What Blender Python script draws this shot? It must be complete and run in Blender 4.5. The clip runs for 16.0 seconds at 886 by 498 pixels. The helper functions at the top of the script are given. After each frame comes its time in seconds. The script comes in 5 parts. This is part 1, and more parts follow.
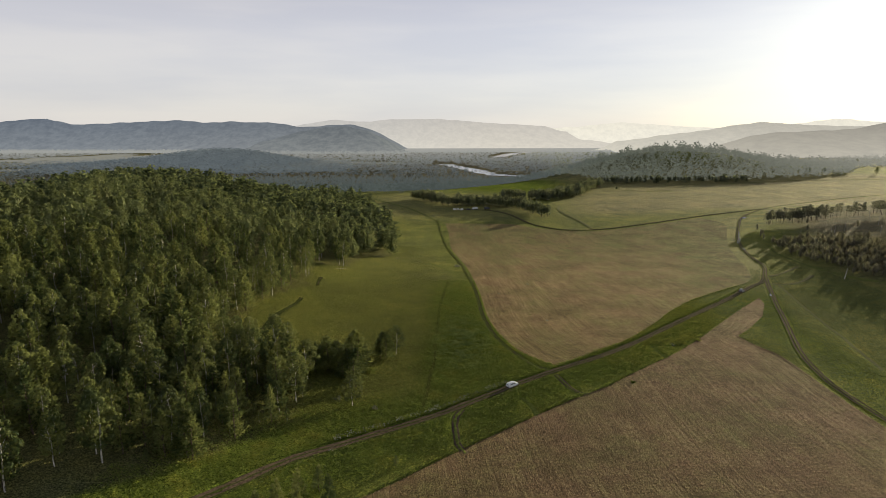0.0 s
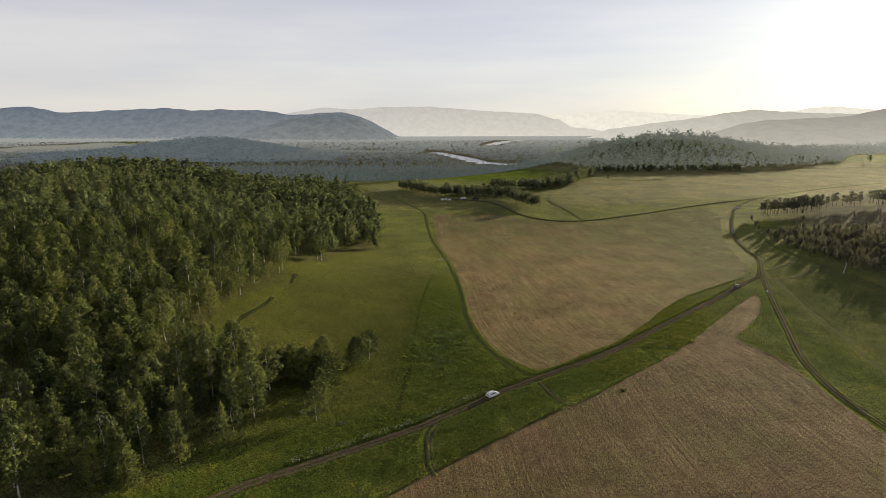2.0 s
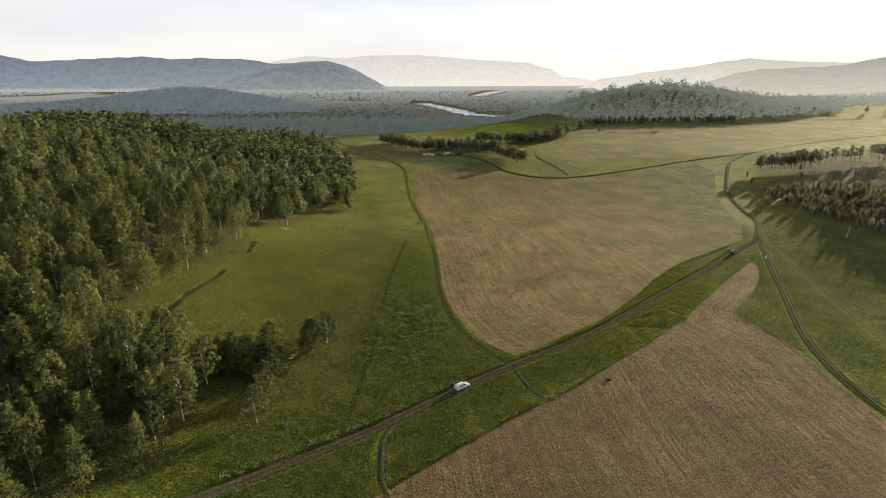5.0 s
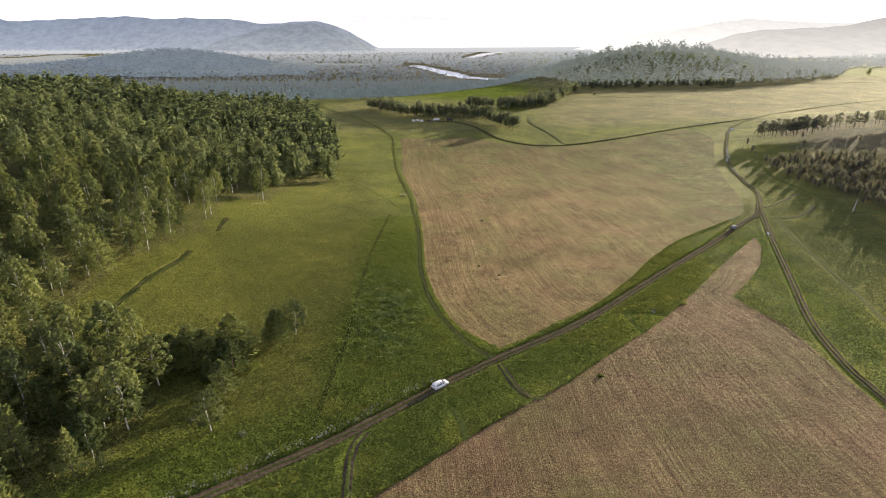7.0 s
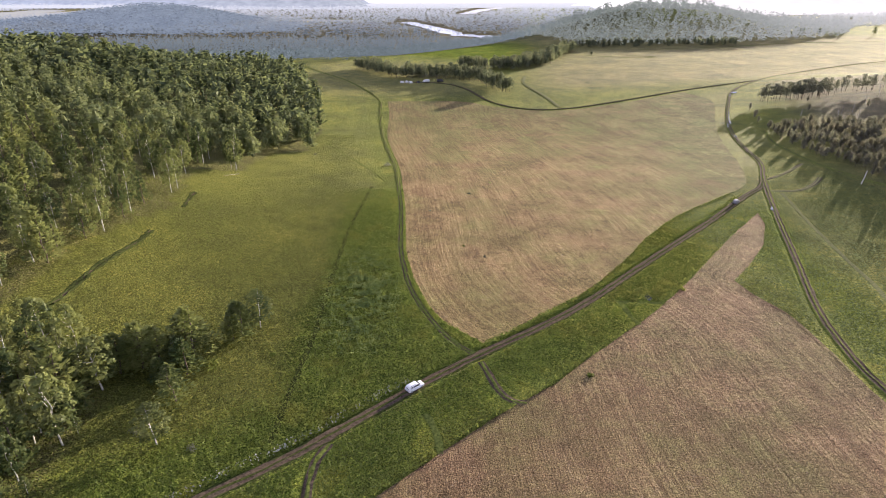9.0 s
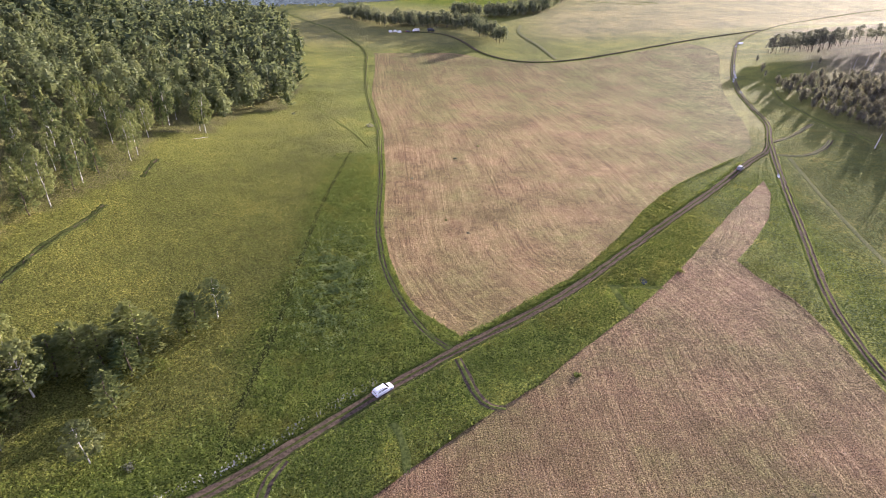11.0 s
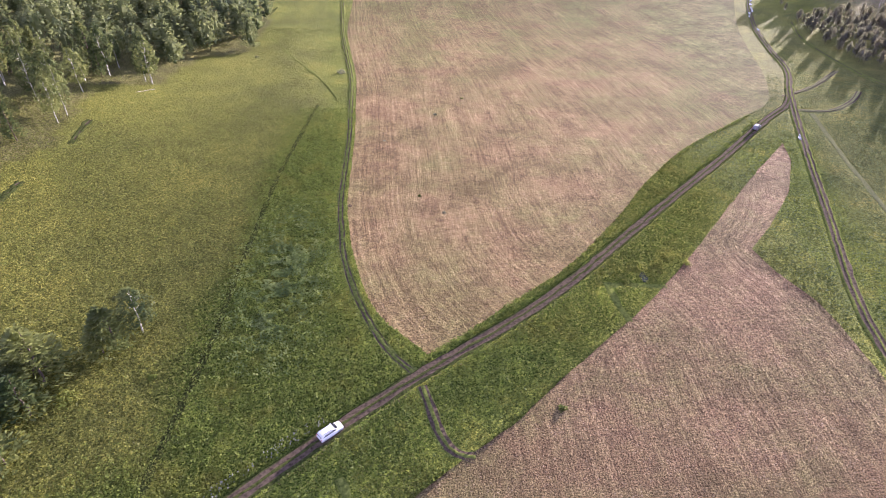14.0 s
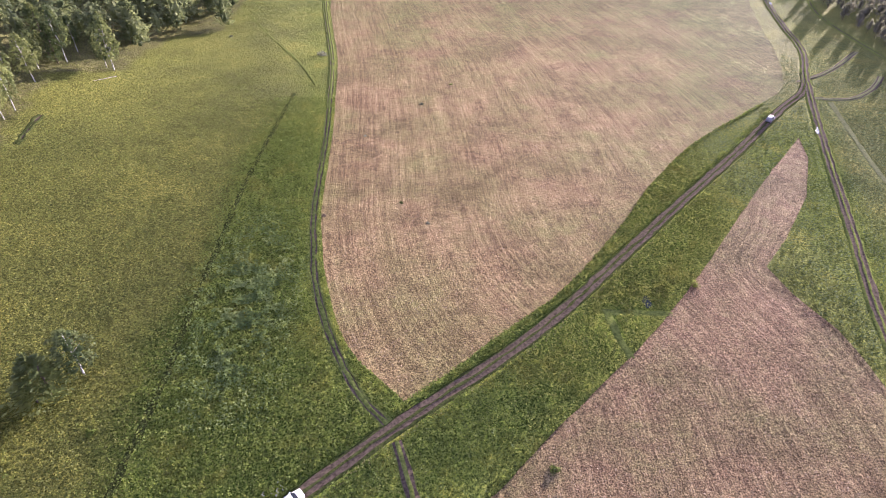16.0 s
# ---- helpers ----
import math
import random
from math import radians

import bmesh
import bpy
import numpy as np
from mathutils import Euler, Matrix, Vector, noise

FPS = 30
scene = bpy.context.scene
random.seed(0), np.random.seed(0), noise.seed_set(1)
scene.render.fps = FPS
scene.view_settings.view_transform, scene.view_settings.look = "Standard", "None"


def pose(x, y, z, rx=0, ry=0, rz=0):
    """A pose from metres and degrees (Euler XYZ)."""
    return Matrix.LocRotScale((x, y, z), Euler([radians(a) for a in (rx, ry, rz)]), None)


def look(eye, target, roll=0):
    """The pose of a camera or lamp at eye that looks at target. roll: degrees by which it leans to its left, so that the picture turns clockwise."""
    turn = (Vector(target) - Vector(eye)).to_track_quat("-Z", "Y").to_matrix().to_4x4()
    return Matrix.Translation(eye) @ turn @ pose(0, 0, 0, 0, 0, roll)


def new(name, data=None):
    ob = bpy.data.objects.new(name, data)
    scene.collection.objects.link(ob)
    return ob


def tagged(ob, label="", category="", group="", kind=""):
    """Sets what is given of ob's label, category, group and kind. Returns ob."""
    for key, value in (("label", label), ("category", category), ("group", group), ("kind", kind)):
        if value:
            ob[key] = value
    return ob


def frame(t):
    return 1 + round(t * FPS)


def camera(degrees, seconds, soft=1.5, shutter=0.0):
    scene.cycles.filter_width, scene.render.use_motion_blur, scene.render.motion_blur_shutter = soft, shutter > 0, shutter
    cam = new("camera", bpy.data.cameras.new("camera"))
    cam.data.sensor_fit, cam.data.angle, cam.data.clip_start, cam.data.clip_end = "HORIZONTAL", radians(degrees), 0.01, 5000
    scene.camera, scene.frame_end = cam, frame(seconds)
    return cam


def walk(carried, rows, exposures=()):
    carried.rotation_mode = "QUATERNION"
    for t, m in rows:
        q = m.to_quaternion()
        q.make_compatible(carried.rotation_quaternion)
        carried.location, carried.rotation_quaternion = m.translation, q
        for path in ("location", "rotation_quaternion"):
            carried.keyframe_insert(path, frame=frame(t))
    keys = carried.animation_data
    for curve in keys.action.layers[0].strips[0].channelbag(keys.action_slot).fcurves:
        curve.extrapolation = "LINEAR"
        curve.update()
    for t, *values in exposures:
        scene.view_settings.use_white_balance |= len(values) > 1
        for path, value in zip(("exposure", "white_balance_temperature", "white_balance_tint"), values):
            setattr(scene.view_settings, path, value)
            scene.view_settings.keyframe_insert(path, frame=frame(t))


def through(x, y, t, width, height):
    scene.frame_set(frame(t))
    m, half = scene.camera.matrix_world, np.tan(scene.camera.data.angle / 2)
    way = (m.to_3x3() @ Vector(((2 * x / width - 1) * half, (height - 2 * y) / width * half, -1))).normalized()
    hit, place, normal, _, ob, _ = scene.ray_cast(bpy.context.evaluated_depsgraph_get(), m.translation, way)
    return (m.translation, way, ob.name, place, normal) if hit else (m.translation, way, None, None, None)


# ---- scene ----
cam = camera(74.87, 16.0, soft=0.7)
PATH = [
    (0, look((0.00, 0.00, 84.00), (-0.00, 98.01, 64.14), -0.11)),
    (1, look((3.03, 7.92, 83.95), (3.67, 105.78, 63.37), -0.17)),
    (2, look((5.85, 16.21, 84.01), (7.06, 113.79, 62.18), -0.15)),
    (3, look((8.54, 24.61, 84.00), (10.31, 121.72, 60.19), -0.13)),
    (4, look((11.26, 32.83, 83.95), (13.55, 129.18, 57.26), -0.16)),
    (5.2, look((14.46, 42.81, 84.01), (17.41, 138.05, 53.67), -0.17)),
    (6.4, look((17.55, 52.85, 84.13), (21.02, 146.91, 50.37), -0.16)),
    (7, look((19.07, 57.75, 84.21), (22.78, 151.16, 48.70), -0.14)),
    (8, look((21.70, 65.86, 84.40), (25.78, 158.05, 45.88), -0.08)),
    (9, look((24.42, 74.07, 84.60), (28.85, 164.85, 42.90), 0.04)),
    (10.2, look((28.05, 84.05, 84.97), (32.73, 172.68, 38.90), 0.13)),
    (11.4, look((31.94, 94.46, 85.35), (36.72, 180.46, 34.56), 0.08)),
    (12, look((33.72, 99.93, 85.46), (38.53, 184.54, 32.37), 0.07)),
    (13, look((36.32, 109.17, 85.65), (41.27, 191.51, 29.12), 0.14)),
    (14, look((38.81, 118.36, 86.05), (43.83, 198.70, 26.71), 0.19)),
    (15, look((41.28, 127.54, 86.52), (46.31, 206.08, 24.82), 0.13)),
    (16, look((43.63, 136.85, 86.87), (48.75, 213.68, 23.07), 0.13)),
]
walk(cam, PATH, [(0.0, 0.34, 6850, 2), (3.5, 0.42, 6800, 2), (5.2, 0.80, 6700, 3), (7.0, 1.24, 6350, 9), (9.0, 1.63, 5950, 19), (12.5, 2.03, 5480, 33), (16.0, 2.08, 5380, 36)])

# ---- world, sun ----
SUN_AZ, SUN_EL = 43.0, 8.5
world = bpy.data.worlds.new("world")
scene.world = world
world.use_nodes = True
wn, wl = world.node_tree.nodes, world.node_tree.links
sky = wn.new("ShaderNodeTexSky")
sky.sky_type = "NISHITA"
sky.sun_disc = False
sky.sun_elevation, sky.sun_rotation = radians(SUN_EL), radians(SUN_AZ)
sky.altitude, sky.air_density, sky.dust_density, sky.ozone_density = 400, 1.0, 1.6, 1.5
bg = wn["Background"]
# thin high cloud over a hazy evening sky
coord = wn.new("ShaderNodeTexCoord")
split = wn.new("ShaderNodeSeparateXYZ")
wl.new(coord.outputs["Generated"], split.inputs[0])
veil = wn.new("ShaderNodeValToRGB")
veil.color_ramp.elements[0].position, veil.color_ramp.elements[0].color = 0.0, (0.53, 0.50, 0.525, 1)
veil.color_ramp.elements[1].position, veil.color_ramp.elements[1].color = 0.8, (0.13, 0.138, 0.168, 1)
for stop, tone in ((0.16, (0.475, 0.448, 0.478, 1)), (0.34, (0.31, 0.285, 0.32, 1))):
    veil.color_ramp.elements.new(stop).color = tone
wl.new(split.outputs[2], veil.inputs[0])
squeeze = wn.new("ShaderNodeMapping")
squeeze.inputs["Scale"].default_value = (1.2, 1.2, 9.0)
wl.new(coord.outputs["Generated"], squeeze.inputs["Vector"])
cloud = wn.new("ShaderNodeTexNoise")
cloud.inputs["Scale"].default_value, cloud.inputs["Detail"].default_value = 2.2, 6.0
wl.new(squeeze.outputs[0], cloud.inputs["Vector"])
streak = wn.new("ShaderNodeValToRGB")
streak.color_ramp.elements[0].position, streak.color_ramp.elements[0].color = 0.36, (0.95, 0.95, 0.985, 1)
streak.color_ramp.elements[1].position, streak.color_ramp.elements[1].color = 0.62, (1.08, 1.06, 1.04, 1)
wl.new(cloud.outputs["Fac"], streak.inputs[0])


def world_mix(kind, a, b):
    m = wn.new("ShaderNodeMix")
    m.data_type, m.blend_type = "RGBA", kind
    m.inputs[0].default_value = 1.0
    wl.new(a, m.inputs[6])
    if isinstance(b, tuple):
        m.inputs[7].default_value = b
    else:
        wl.new(b, m.inputs[7])
    return m.outputs[2]


clear = world_mix("MULTIPLY", sky.outputs[0], (0.013, 0.018, 0.031, 1))
bg.inputs["Strength"].default_value = 1.0
wl.new(world_mix("ADD", world_mix("MULTIPLY", veil.outputs[0], streak.outputs[0]), clear), bg.inputs["Color"])

sun = new("sun", bpy.data.lights.new("sun", "SUN"))
sun.data.energy, sun.data.angle, sun.data.color = 5.0, radians(0.8), (1.0, 0.86, 0.60)
saz, sel = radians(SUN_AZ), radians(SUN_EL)
to_sun = Vector((math.sin(saz) * math.cos(sel), math.cos(saz) * math.cos(sel), math.sin(sel)))
sun.matrix_world = look(to_sun * 300, (0, 0, 0))


# ---- materials ----
def material(name):
    m = bpy.data.materials.new(name)
    m.use_nodes = True
    return m, m.node_tree.nodes, m.node_tree.links, m.node_tree.nodes["Principled BSDF"]


def ramp(nt, fac, stops):
    r = nt.nodes.new("ShaderNodeValToRGB")
    els = r.color_ramp.elements
    while len(els) < len(stops):
        els.new(0.5)
    for e, (p, c) in zip(els, stops):
        e.position, e.color = p, (*c, 1)
    nt.links.new(fac, r.inputs[0])
    return r.outputs[0]


def noise_at(nt, scale, detail=4.0, rough=0.6, vec=None):
    n = nt.nodes.new("ShaderNodeTexNoise")
    n.inputs["Scale"].default_value, n.inputs["Detail"].default_value, n.inputs["Roughness"].default_value = scale, detail, rough
    if vec is None:
        vec = nt.nodes.new("ShaderNodeNewGeometry").outputs["Position"]
    nt.links.new(vec, n.inputs["Vector"])
    return n.outputs["Fac"]


def mix(nt, fac, a, b, blend="MIX"):
    m = nt.nodes.new("ShaderNodeMix")
    m.data_type, m.blend_type = "RGBA", blend
    for sock, v in ((m.inputs[0], fac), (m.inputs[6], a), (m.inputs[7], b)):
        if isinstance(v, (int, float)):
            sock.default_value = v
        elif isinstance(v, tuple):
            sock.default_value = (*v, 1)
        else:
            nt.links.new(v, sock)
    return m.outputs[2]


def arith(nt, op, a, b=0.0):
    m = nt.nodes.new("ShaderNodeMath")
    m.operation = op
    for sock, v in zip(m.inputs, (a, b)):
        if isinstance(v, (int, float)):
            sock.default_value = v
        else:
            nt.links.new(v, sock)
    return m.outputs[0]


def bumped(nt, height, bsdf, strength, distance):
    b = nt.nodes.new("ShaderNodeBump")
    b.inputs["Strength"].default_value, b.inputs["Distance"].default_value = strength, distance
    nt.links.new(height, b.inputs["Height"])
    nt.links.new(b.outputs[0], bsdf.inputs["Normal"])


def attribute(nt, name):
    a = nt.nodes.new("ShaderNodeAttribute")
    a.attribute_name = name
    s = nt.nodes.new("ShaderNodeSeparateColor")
    nt.links.new(a.outputs["Color"], s.inputs[0])
    return s.outputs


def turned(nt, degrees, sx, sy):
    """World position, turned about z and stretched."""
    g = nt.nodes.new("ShaderNodeNewGeometry")
    m = nt.nodes.new("ShaderNodeMapping")
    m.vector_type = "POINT"
    m.inputs["Rotation"].default_value = (0, 0, radians(degrees))
    m2 = nt.nodes.new("ShaderNodeMapping")
    m2.inputs["Scale"].default_value = (sx, sy, 1)
    nt.links.new(g.outputs["Position"], m.inputs["Vector"])
    nt.links.new(m.outputs[0], m2.inputs["Vector"])
    return m2.outputs[0]


def meadow_material():
    m, n, l, p = material("meadow")
    nt = m.node_tree
    big, mid, fine = noise_at(nt, 0.025, 5), noise_at(nt, 0.22, 5, 0.65), noise_at(nt, 2.9, 4, 0.8)
    olive = ramp(nt, fine, [(0.40, (0.055, 0.064, 0.012)), (0.5, (0.155, 0.16, 0.033)), (0.60, (0.262, 0.258, 0.062))])
    lush = ramp(nt, fine, [(0.40, (0.036, 0.062, 0.014)), (0.5, (0.115, 0.158, 0.032)), (0.60, (0.205, 0.25, 0.053))])
    dry = ramp(nt, fine, [(0.40, (0.11, 0.097, 0.044)), (0.5, (0.21, 0.184, 0.082)), (0.60, (0.30, 0.257, 0.12))])
    earth = ramp(nt, fine, [(0.40, (0.04, 0.036, 0.028)), (0.5, (0.105, 0.09, 0.07)), (0.60, (0.19, 0.16, 0.122))])
    cov = attribute(nt, "Cover")
    wob = arith(nt, "SUBTRACT", arith(nt, "MULTIPLY", mid, 0.9), 0.45)
    lime = ramp(nt, fine, [(0.38, (0.06, 0.065, 0.014)), (0.5, (0.17, 0.165, 0.036)), (0.62, (0.25, 0.235, 0.055))])
    lush = mix(nt, ramp(nt, noise_at(nt, 0.09, 4), [(0.52, (0, 0, 0)), (0.68, (0.7, 0.7, 0.7))]), lush, lime)
    c = mix(nt, arith(nt, "ADD", cov[1], wob), olive, lush)
    c = mix(nt, arith(nt, "ADD", cov[0], arith(nt, "MULTIPLY", wob, cov[0])), c, dry)
    c = mix(nt, arith(nt, "ADD", cov[2], arith(nt, "MULTIPLY", wob, cov[2])), c, earth)
    shade = ramp(nt, big, [(0.35, (0.78, 0.8, 0.8)), (0.65, (1.2, 1.16, 1.05))])
    tuft = noise_at(nt, 1.7, 4, 0.7)
    c = mix(nt, 1.0, c, ramp(nt, tuft, [(0.36, (0.58, 0.61, 0.58)), (0.5, (1.0, 1.0, 1.0)), (0.64, (1.36, 1.34, 1.25))]), "MULTIPLY")
    c = mix(nt, 1.0, c, shade, "MULTIPLY")
    c = mix(nt, 1.0, c, ramp(nt, noise_at(nt, 0.09, 6, 0.7), [(0.38, (0.83, 0.85, 0.86)), (0.62, (1.15, 1.13, 1.08))]), "MULTIPLY")
    l.new(c, p.inputs["Base Color"])
    p.inputs["Roughness"].default_value = 0.95
    shine = arith(nt, "ADD", 0.12, arith(nt, "MULTIPLY", cov[0], 0.02))
    shine = arith(nt, "SUBTRACT", shine, arith(nt, "MULTIPLY", cov[2], 0.08))
    shine = arith(nt, "SUBTRACT", shine, arith(nt, "MULTIPLY", cov[1], 0.16))
    l.new(arith(nt, "MAXIMUM", shine, 0.0), p.inputs["Specular IOR Level"])
    bumped(nt, arith(nt, "ADD", arith(nt, "ADD", mid, tuft), arith(nt, "MULTIPLY", fine, 0.5)), p, 1.0, 0.5)
    return m


def stubble_material(name, tan, green):
    """Mown field: straw in swaths that run beside the field's edge, with regrowth coming through."""
    m, n, l, p = material(name)
    nt = m.node_tree
    cov = attribute(nt, "Cover")
    sep = n.new("ShaderNodeSeparateXYZ")
    l.new(n.new("ShaderNodeNewGeometry").outputs["Position"], sep.inputs[0])

    def along(across, down):
        v = n.new("ShaderNodeCombineXYZ")
        l.new(arith(nt, "MULTIPLY", cov[0], across), v.inputs[0])
        l.new(arith(nt, "MULTIPLY", sep.outputs[1], down), v.inputs[1])
        return v.outputs[0]

    rows = noise_at(nt, 1.0, 4, 0.65, along(300 / 2.0, 0.06))
    lines = noise_at(nt, 1.0, 3, 0.7, along(300 / 0.75, 0.03))
    fine, clods, mid, big = noise_at(nt, 3.4, 3, 0.8), noise_at(nt, 1.0, 4, 0.75), noise_at(nt, 0.3, 5, 0.7), noise_at(nt, 0.05, 5, 0.6)
    turn = arith(nt, "ADD", arith(nt, "MULTIPLY", cov[0], 300 * 6.283 / 2.3), arith(nt, "MULTIPLY", rows, 2.2))
    mown = arith(nt, "ADD", 0.5, arith(nt, "MULTIPLY", arith(nt, "SINE", turn), 0.5))
    near_edge = arith(nt, "MAXIMUM", arith(nt, "SUBTRACT", 0.15, arith(nt, "MULTIPLY", cov[0], 0.6)), 0.04)
    mown = arith(nt, "ADD", 0.5, arith(nt, "MULTIPLY", arith(nt, "SUBTRACT", mown, 0.5), near_edge))
    straw = ramp(nt, fine, [(0.37, tuple(0.3 * v for v in tan)), (0.5, tan), (0.63, tuple(min(1, 1.8 * v) for v in tan))])
    grassy = ramp(nt, fine, [(0.37, tuple(0.35 * v for v in green)), (0.5, green), (0.63, tuple(1.7 * v for v in green))])
    f = arith(nt, "ADD", cov[1], arith(nt, "MULTIPLY", arith(nt, "SUBTRACT", mid, 0.52), 1.7))
    f = arith(nt, "ADD", f, arith(nt, "MULTIPLY", arith(nt, "SUBTRACT", big, 0.52), 1.9))
    cl = n.new("ShaderNodeClamp")
    l.new(f, cl.inputs[0])
    c = mix(nt, cl.outputs[0], straw, grassy)
    for f, a, b in ((noise_at(nt, 1.0, 4, 0.65, along(300 / 9.0, 0.005)), 0.93, 1.06), (mown, 0.86, 1.12), (rows, 0.95, 1.04), (lines, 0.8, 1.18), (clods, 0.78, 1.2), (big, 0.78, 1.16), (mid, 0.76, 1.2)):
        c = mix(nt, 1.0, c, ramp(nt, f, [(0.36, (a, a * 0.98, a * 0.97)), (0.64, (b, b, b))]), "MULTIPLY")
    c = mix(nt, 1.0, c, ramp(nt, noise_at(nt, 0.035, 5, 0.65), [(0.40, (0.86, 0.92, 0.80)), (0.60, (1.12, 1.05, 1.06))]), "MULTIPLY")
    l.new(c, p.inputs["Base Color"])
    p.inputs["Roughness"].default_value = 0.9
    p.inputs["Specular IOR Level"].default_value = 0.05
    bumped(nt, arith(nt, "ADD", arith(nt, "ADD", lines, fine), arith(nt, "MULTIPLY", clods, 1.6)), p, 0.8, 0.3)
    return m


def foliage_material(name, dark, light, through=0.35, brown=0.0, tone=(0.16, 0.10, 0.045), clump=0.14):
    m, n, l, p = material(name)
    nt = m.node_tree
    g = n.new("ShaderNodeNewGeometry")
    info = n.new("ShaderNodeObjectInfo")
    tree = noise_at(nt, clump, 2, 0.5)
    f = arith(nt, "ADD", arith(nt, "MULTIPLY", g.outputs["Random Per Island"], 0.16), arith(nt, "SUBTRACT", arith(nt, "MULTIPLY", tree, 1.25), 0.215))
    f = arith(nt, "ADD", f, arith(nt, "MULTIPLY", arith(nt, "SUBTRACT", info.outputs["Random"], 0.5), 0.35))
    c = ramp(nt, f, [(0.30, dark), (0.5, tuple((a + b) / 2 for a, b in zip(dark, light))), (0.68, light)])
    if brown:
        patch = noise_at(nt, 0.09, 4)
        c = mix(nt, ramp(nt, patch, [(0.51, (0, 0, 0)), (0.68, (brown, brown, brown))]), c, tone)
    d, t, mx = n.new("ShaderNodeBsdfDiffuse"), n.new("ShaderNodeBsdfTranslucent"), n.new("ShaderNodeMixShader")
    gl, mx2 = n.new("ShaderNodeBsdfGlossy"), n.new("ShaderNodeMixShader")
    gl.inputs["Roughness"].default_value = 0.55
    gl.inputs["Color"].default_value = (1, 1, 1, 1)
    l.new(c, d.inputs["Color"])
    l.new(mix(nt, 0.35, c, (0.20, 0.21, 0.075), "MIX"), t.inputs["Color"])
    mx.inputs[0].default_value, mx2.inputs[0].default_value = through, 0.008
    l.new(d.outputs[0], mx.inputs[1]), l.new(t.outputs[0], mx.inputs[2])
    l.new(mx.outputs[0], mx2.inputs[1]), l.new(gl.outputs[0], mx2.inputs[2])
    l.new(mx2.outputs[0], n["Material Output"].inputs["Surface"])
    return m


def plain_material(name, a, b, scale=3.0, rough=0.8, metal=0.0, bump=0.2, spec=0.3):
    m, n, l, p = material(name)
    nt = m.node_tree
    f = noise_at(nt, scale, 5, 0.65)
    l.new(ramp(nt, f, [(0.3, a), (0.7, b)]), p.inputs["Base Color"])
    p.inputs["Roughness"].default_value, p.inputs["Metallic"].default_value = rough, metal
    p.inputs["Specular IOR Level"].default_value = spec
    if bump:
        bumped(nt, f, p, bump, 0.1)
    return m


def birch_bark_material():
    m, n, l, p = material("birch_bark")
    nt = m.node_tree
    f = noise_at(nt, 1.0, 3, 0.6, turned(nt, 0, 3.0, 3.0))
    l.new(ramp(nt, f, [(0.36, (0.05, 0.045, 0.04)), (0.46, (0.42, 0.40, 0.36)), (0.7, (0.58, 0.56, 0.52))]), p.inputs["Base Color"])
    p.inputs["Roughness"].default_value = 0.7
    return m


def haze_glow_material(name, low, high, z0, z1, glow, uneven=0.0, relief=0.05, far=None, east=None):
    """Forested slopes kilometres off; valley haze and sunward glare are painted into their emission."""
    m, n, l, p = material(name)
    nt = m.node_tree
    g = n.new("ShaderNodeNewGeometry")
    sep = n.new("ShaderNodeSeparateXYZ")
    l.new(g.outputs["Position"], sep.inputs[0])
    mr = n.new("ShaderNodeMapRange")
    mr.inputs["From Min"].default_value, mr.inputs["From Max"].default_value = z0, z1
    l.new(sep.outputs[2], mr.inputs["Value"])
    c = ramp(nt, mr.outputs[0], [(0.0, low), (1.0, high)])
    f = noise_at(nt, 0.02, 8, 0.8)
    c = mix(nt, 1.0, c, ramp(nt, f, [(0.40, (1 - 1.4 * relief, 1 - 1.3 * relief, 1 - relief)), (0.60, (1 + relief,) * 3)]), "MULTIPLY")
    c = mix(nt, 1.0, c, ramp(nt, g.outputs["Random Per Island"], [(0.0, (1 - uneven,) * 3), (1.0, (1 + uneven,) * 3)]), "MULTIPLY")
    # haze painted bluer in the west, warmer towards the sun
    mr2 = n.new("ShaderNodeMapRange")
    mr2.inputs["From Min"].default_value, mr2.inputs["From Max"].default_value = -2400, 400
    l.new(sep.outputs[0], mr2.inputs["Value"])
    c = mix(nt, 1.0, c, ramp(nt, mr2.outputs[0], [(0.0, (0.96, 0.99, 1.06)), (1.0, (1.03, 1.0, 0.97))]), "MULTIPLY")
    # painted haze thickens with distance, painted glare with nearness to the sun's side
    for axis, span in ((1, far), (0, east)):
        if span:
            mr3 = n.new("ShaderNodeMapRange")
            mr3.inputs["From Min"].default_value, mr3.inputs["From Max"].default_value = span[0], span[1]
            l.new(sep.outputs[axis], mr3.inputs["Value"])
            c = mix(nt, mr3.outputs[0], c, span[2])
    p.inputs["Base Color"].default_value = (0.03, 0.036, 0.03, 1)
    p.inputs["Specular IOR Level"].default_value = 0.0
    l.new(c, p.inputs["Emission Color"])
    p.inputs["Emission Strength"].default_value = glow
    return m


MEADOW = meadow_material()
STUBBLE = stubble_material("stubble", (0.24, 0.183, 0.091), (0.142, 0.137, 0.052))
STUBBLE_SOUTH = stubble_material("stubble_south", (0.195, 0.144, 0.082), (0.11, 0.104, 0.042))
SOIL = plain_material("soil", (0.034, 0.026, 0.018), (0.15, 0.112, 0.078), 1.6, 0.95, 0, 0.8, 0.02)
VERGE = plain_material("verge_grass", (0.05, 0.07, 0.015), (0.2, 0.22, 0.055), 1.5, 0.95, 0, 0.9, 0.0)
PALETRACK = plain_material("pale_track", (0.10, 0.11, 0.045), (0.26, 0.255, 0.12), 1.8, 0.95, 0, 0.6, 0.0)
TRACKSIDE = plain_material("trackside", (0.018, 0.027, 0.007), (0.09, 0.10, 0.032), 2.2, 0.95, 0, 0.9, 0.0)
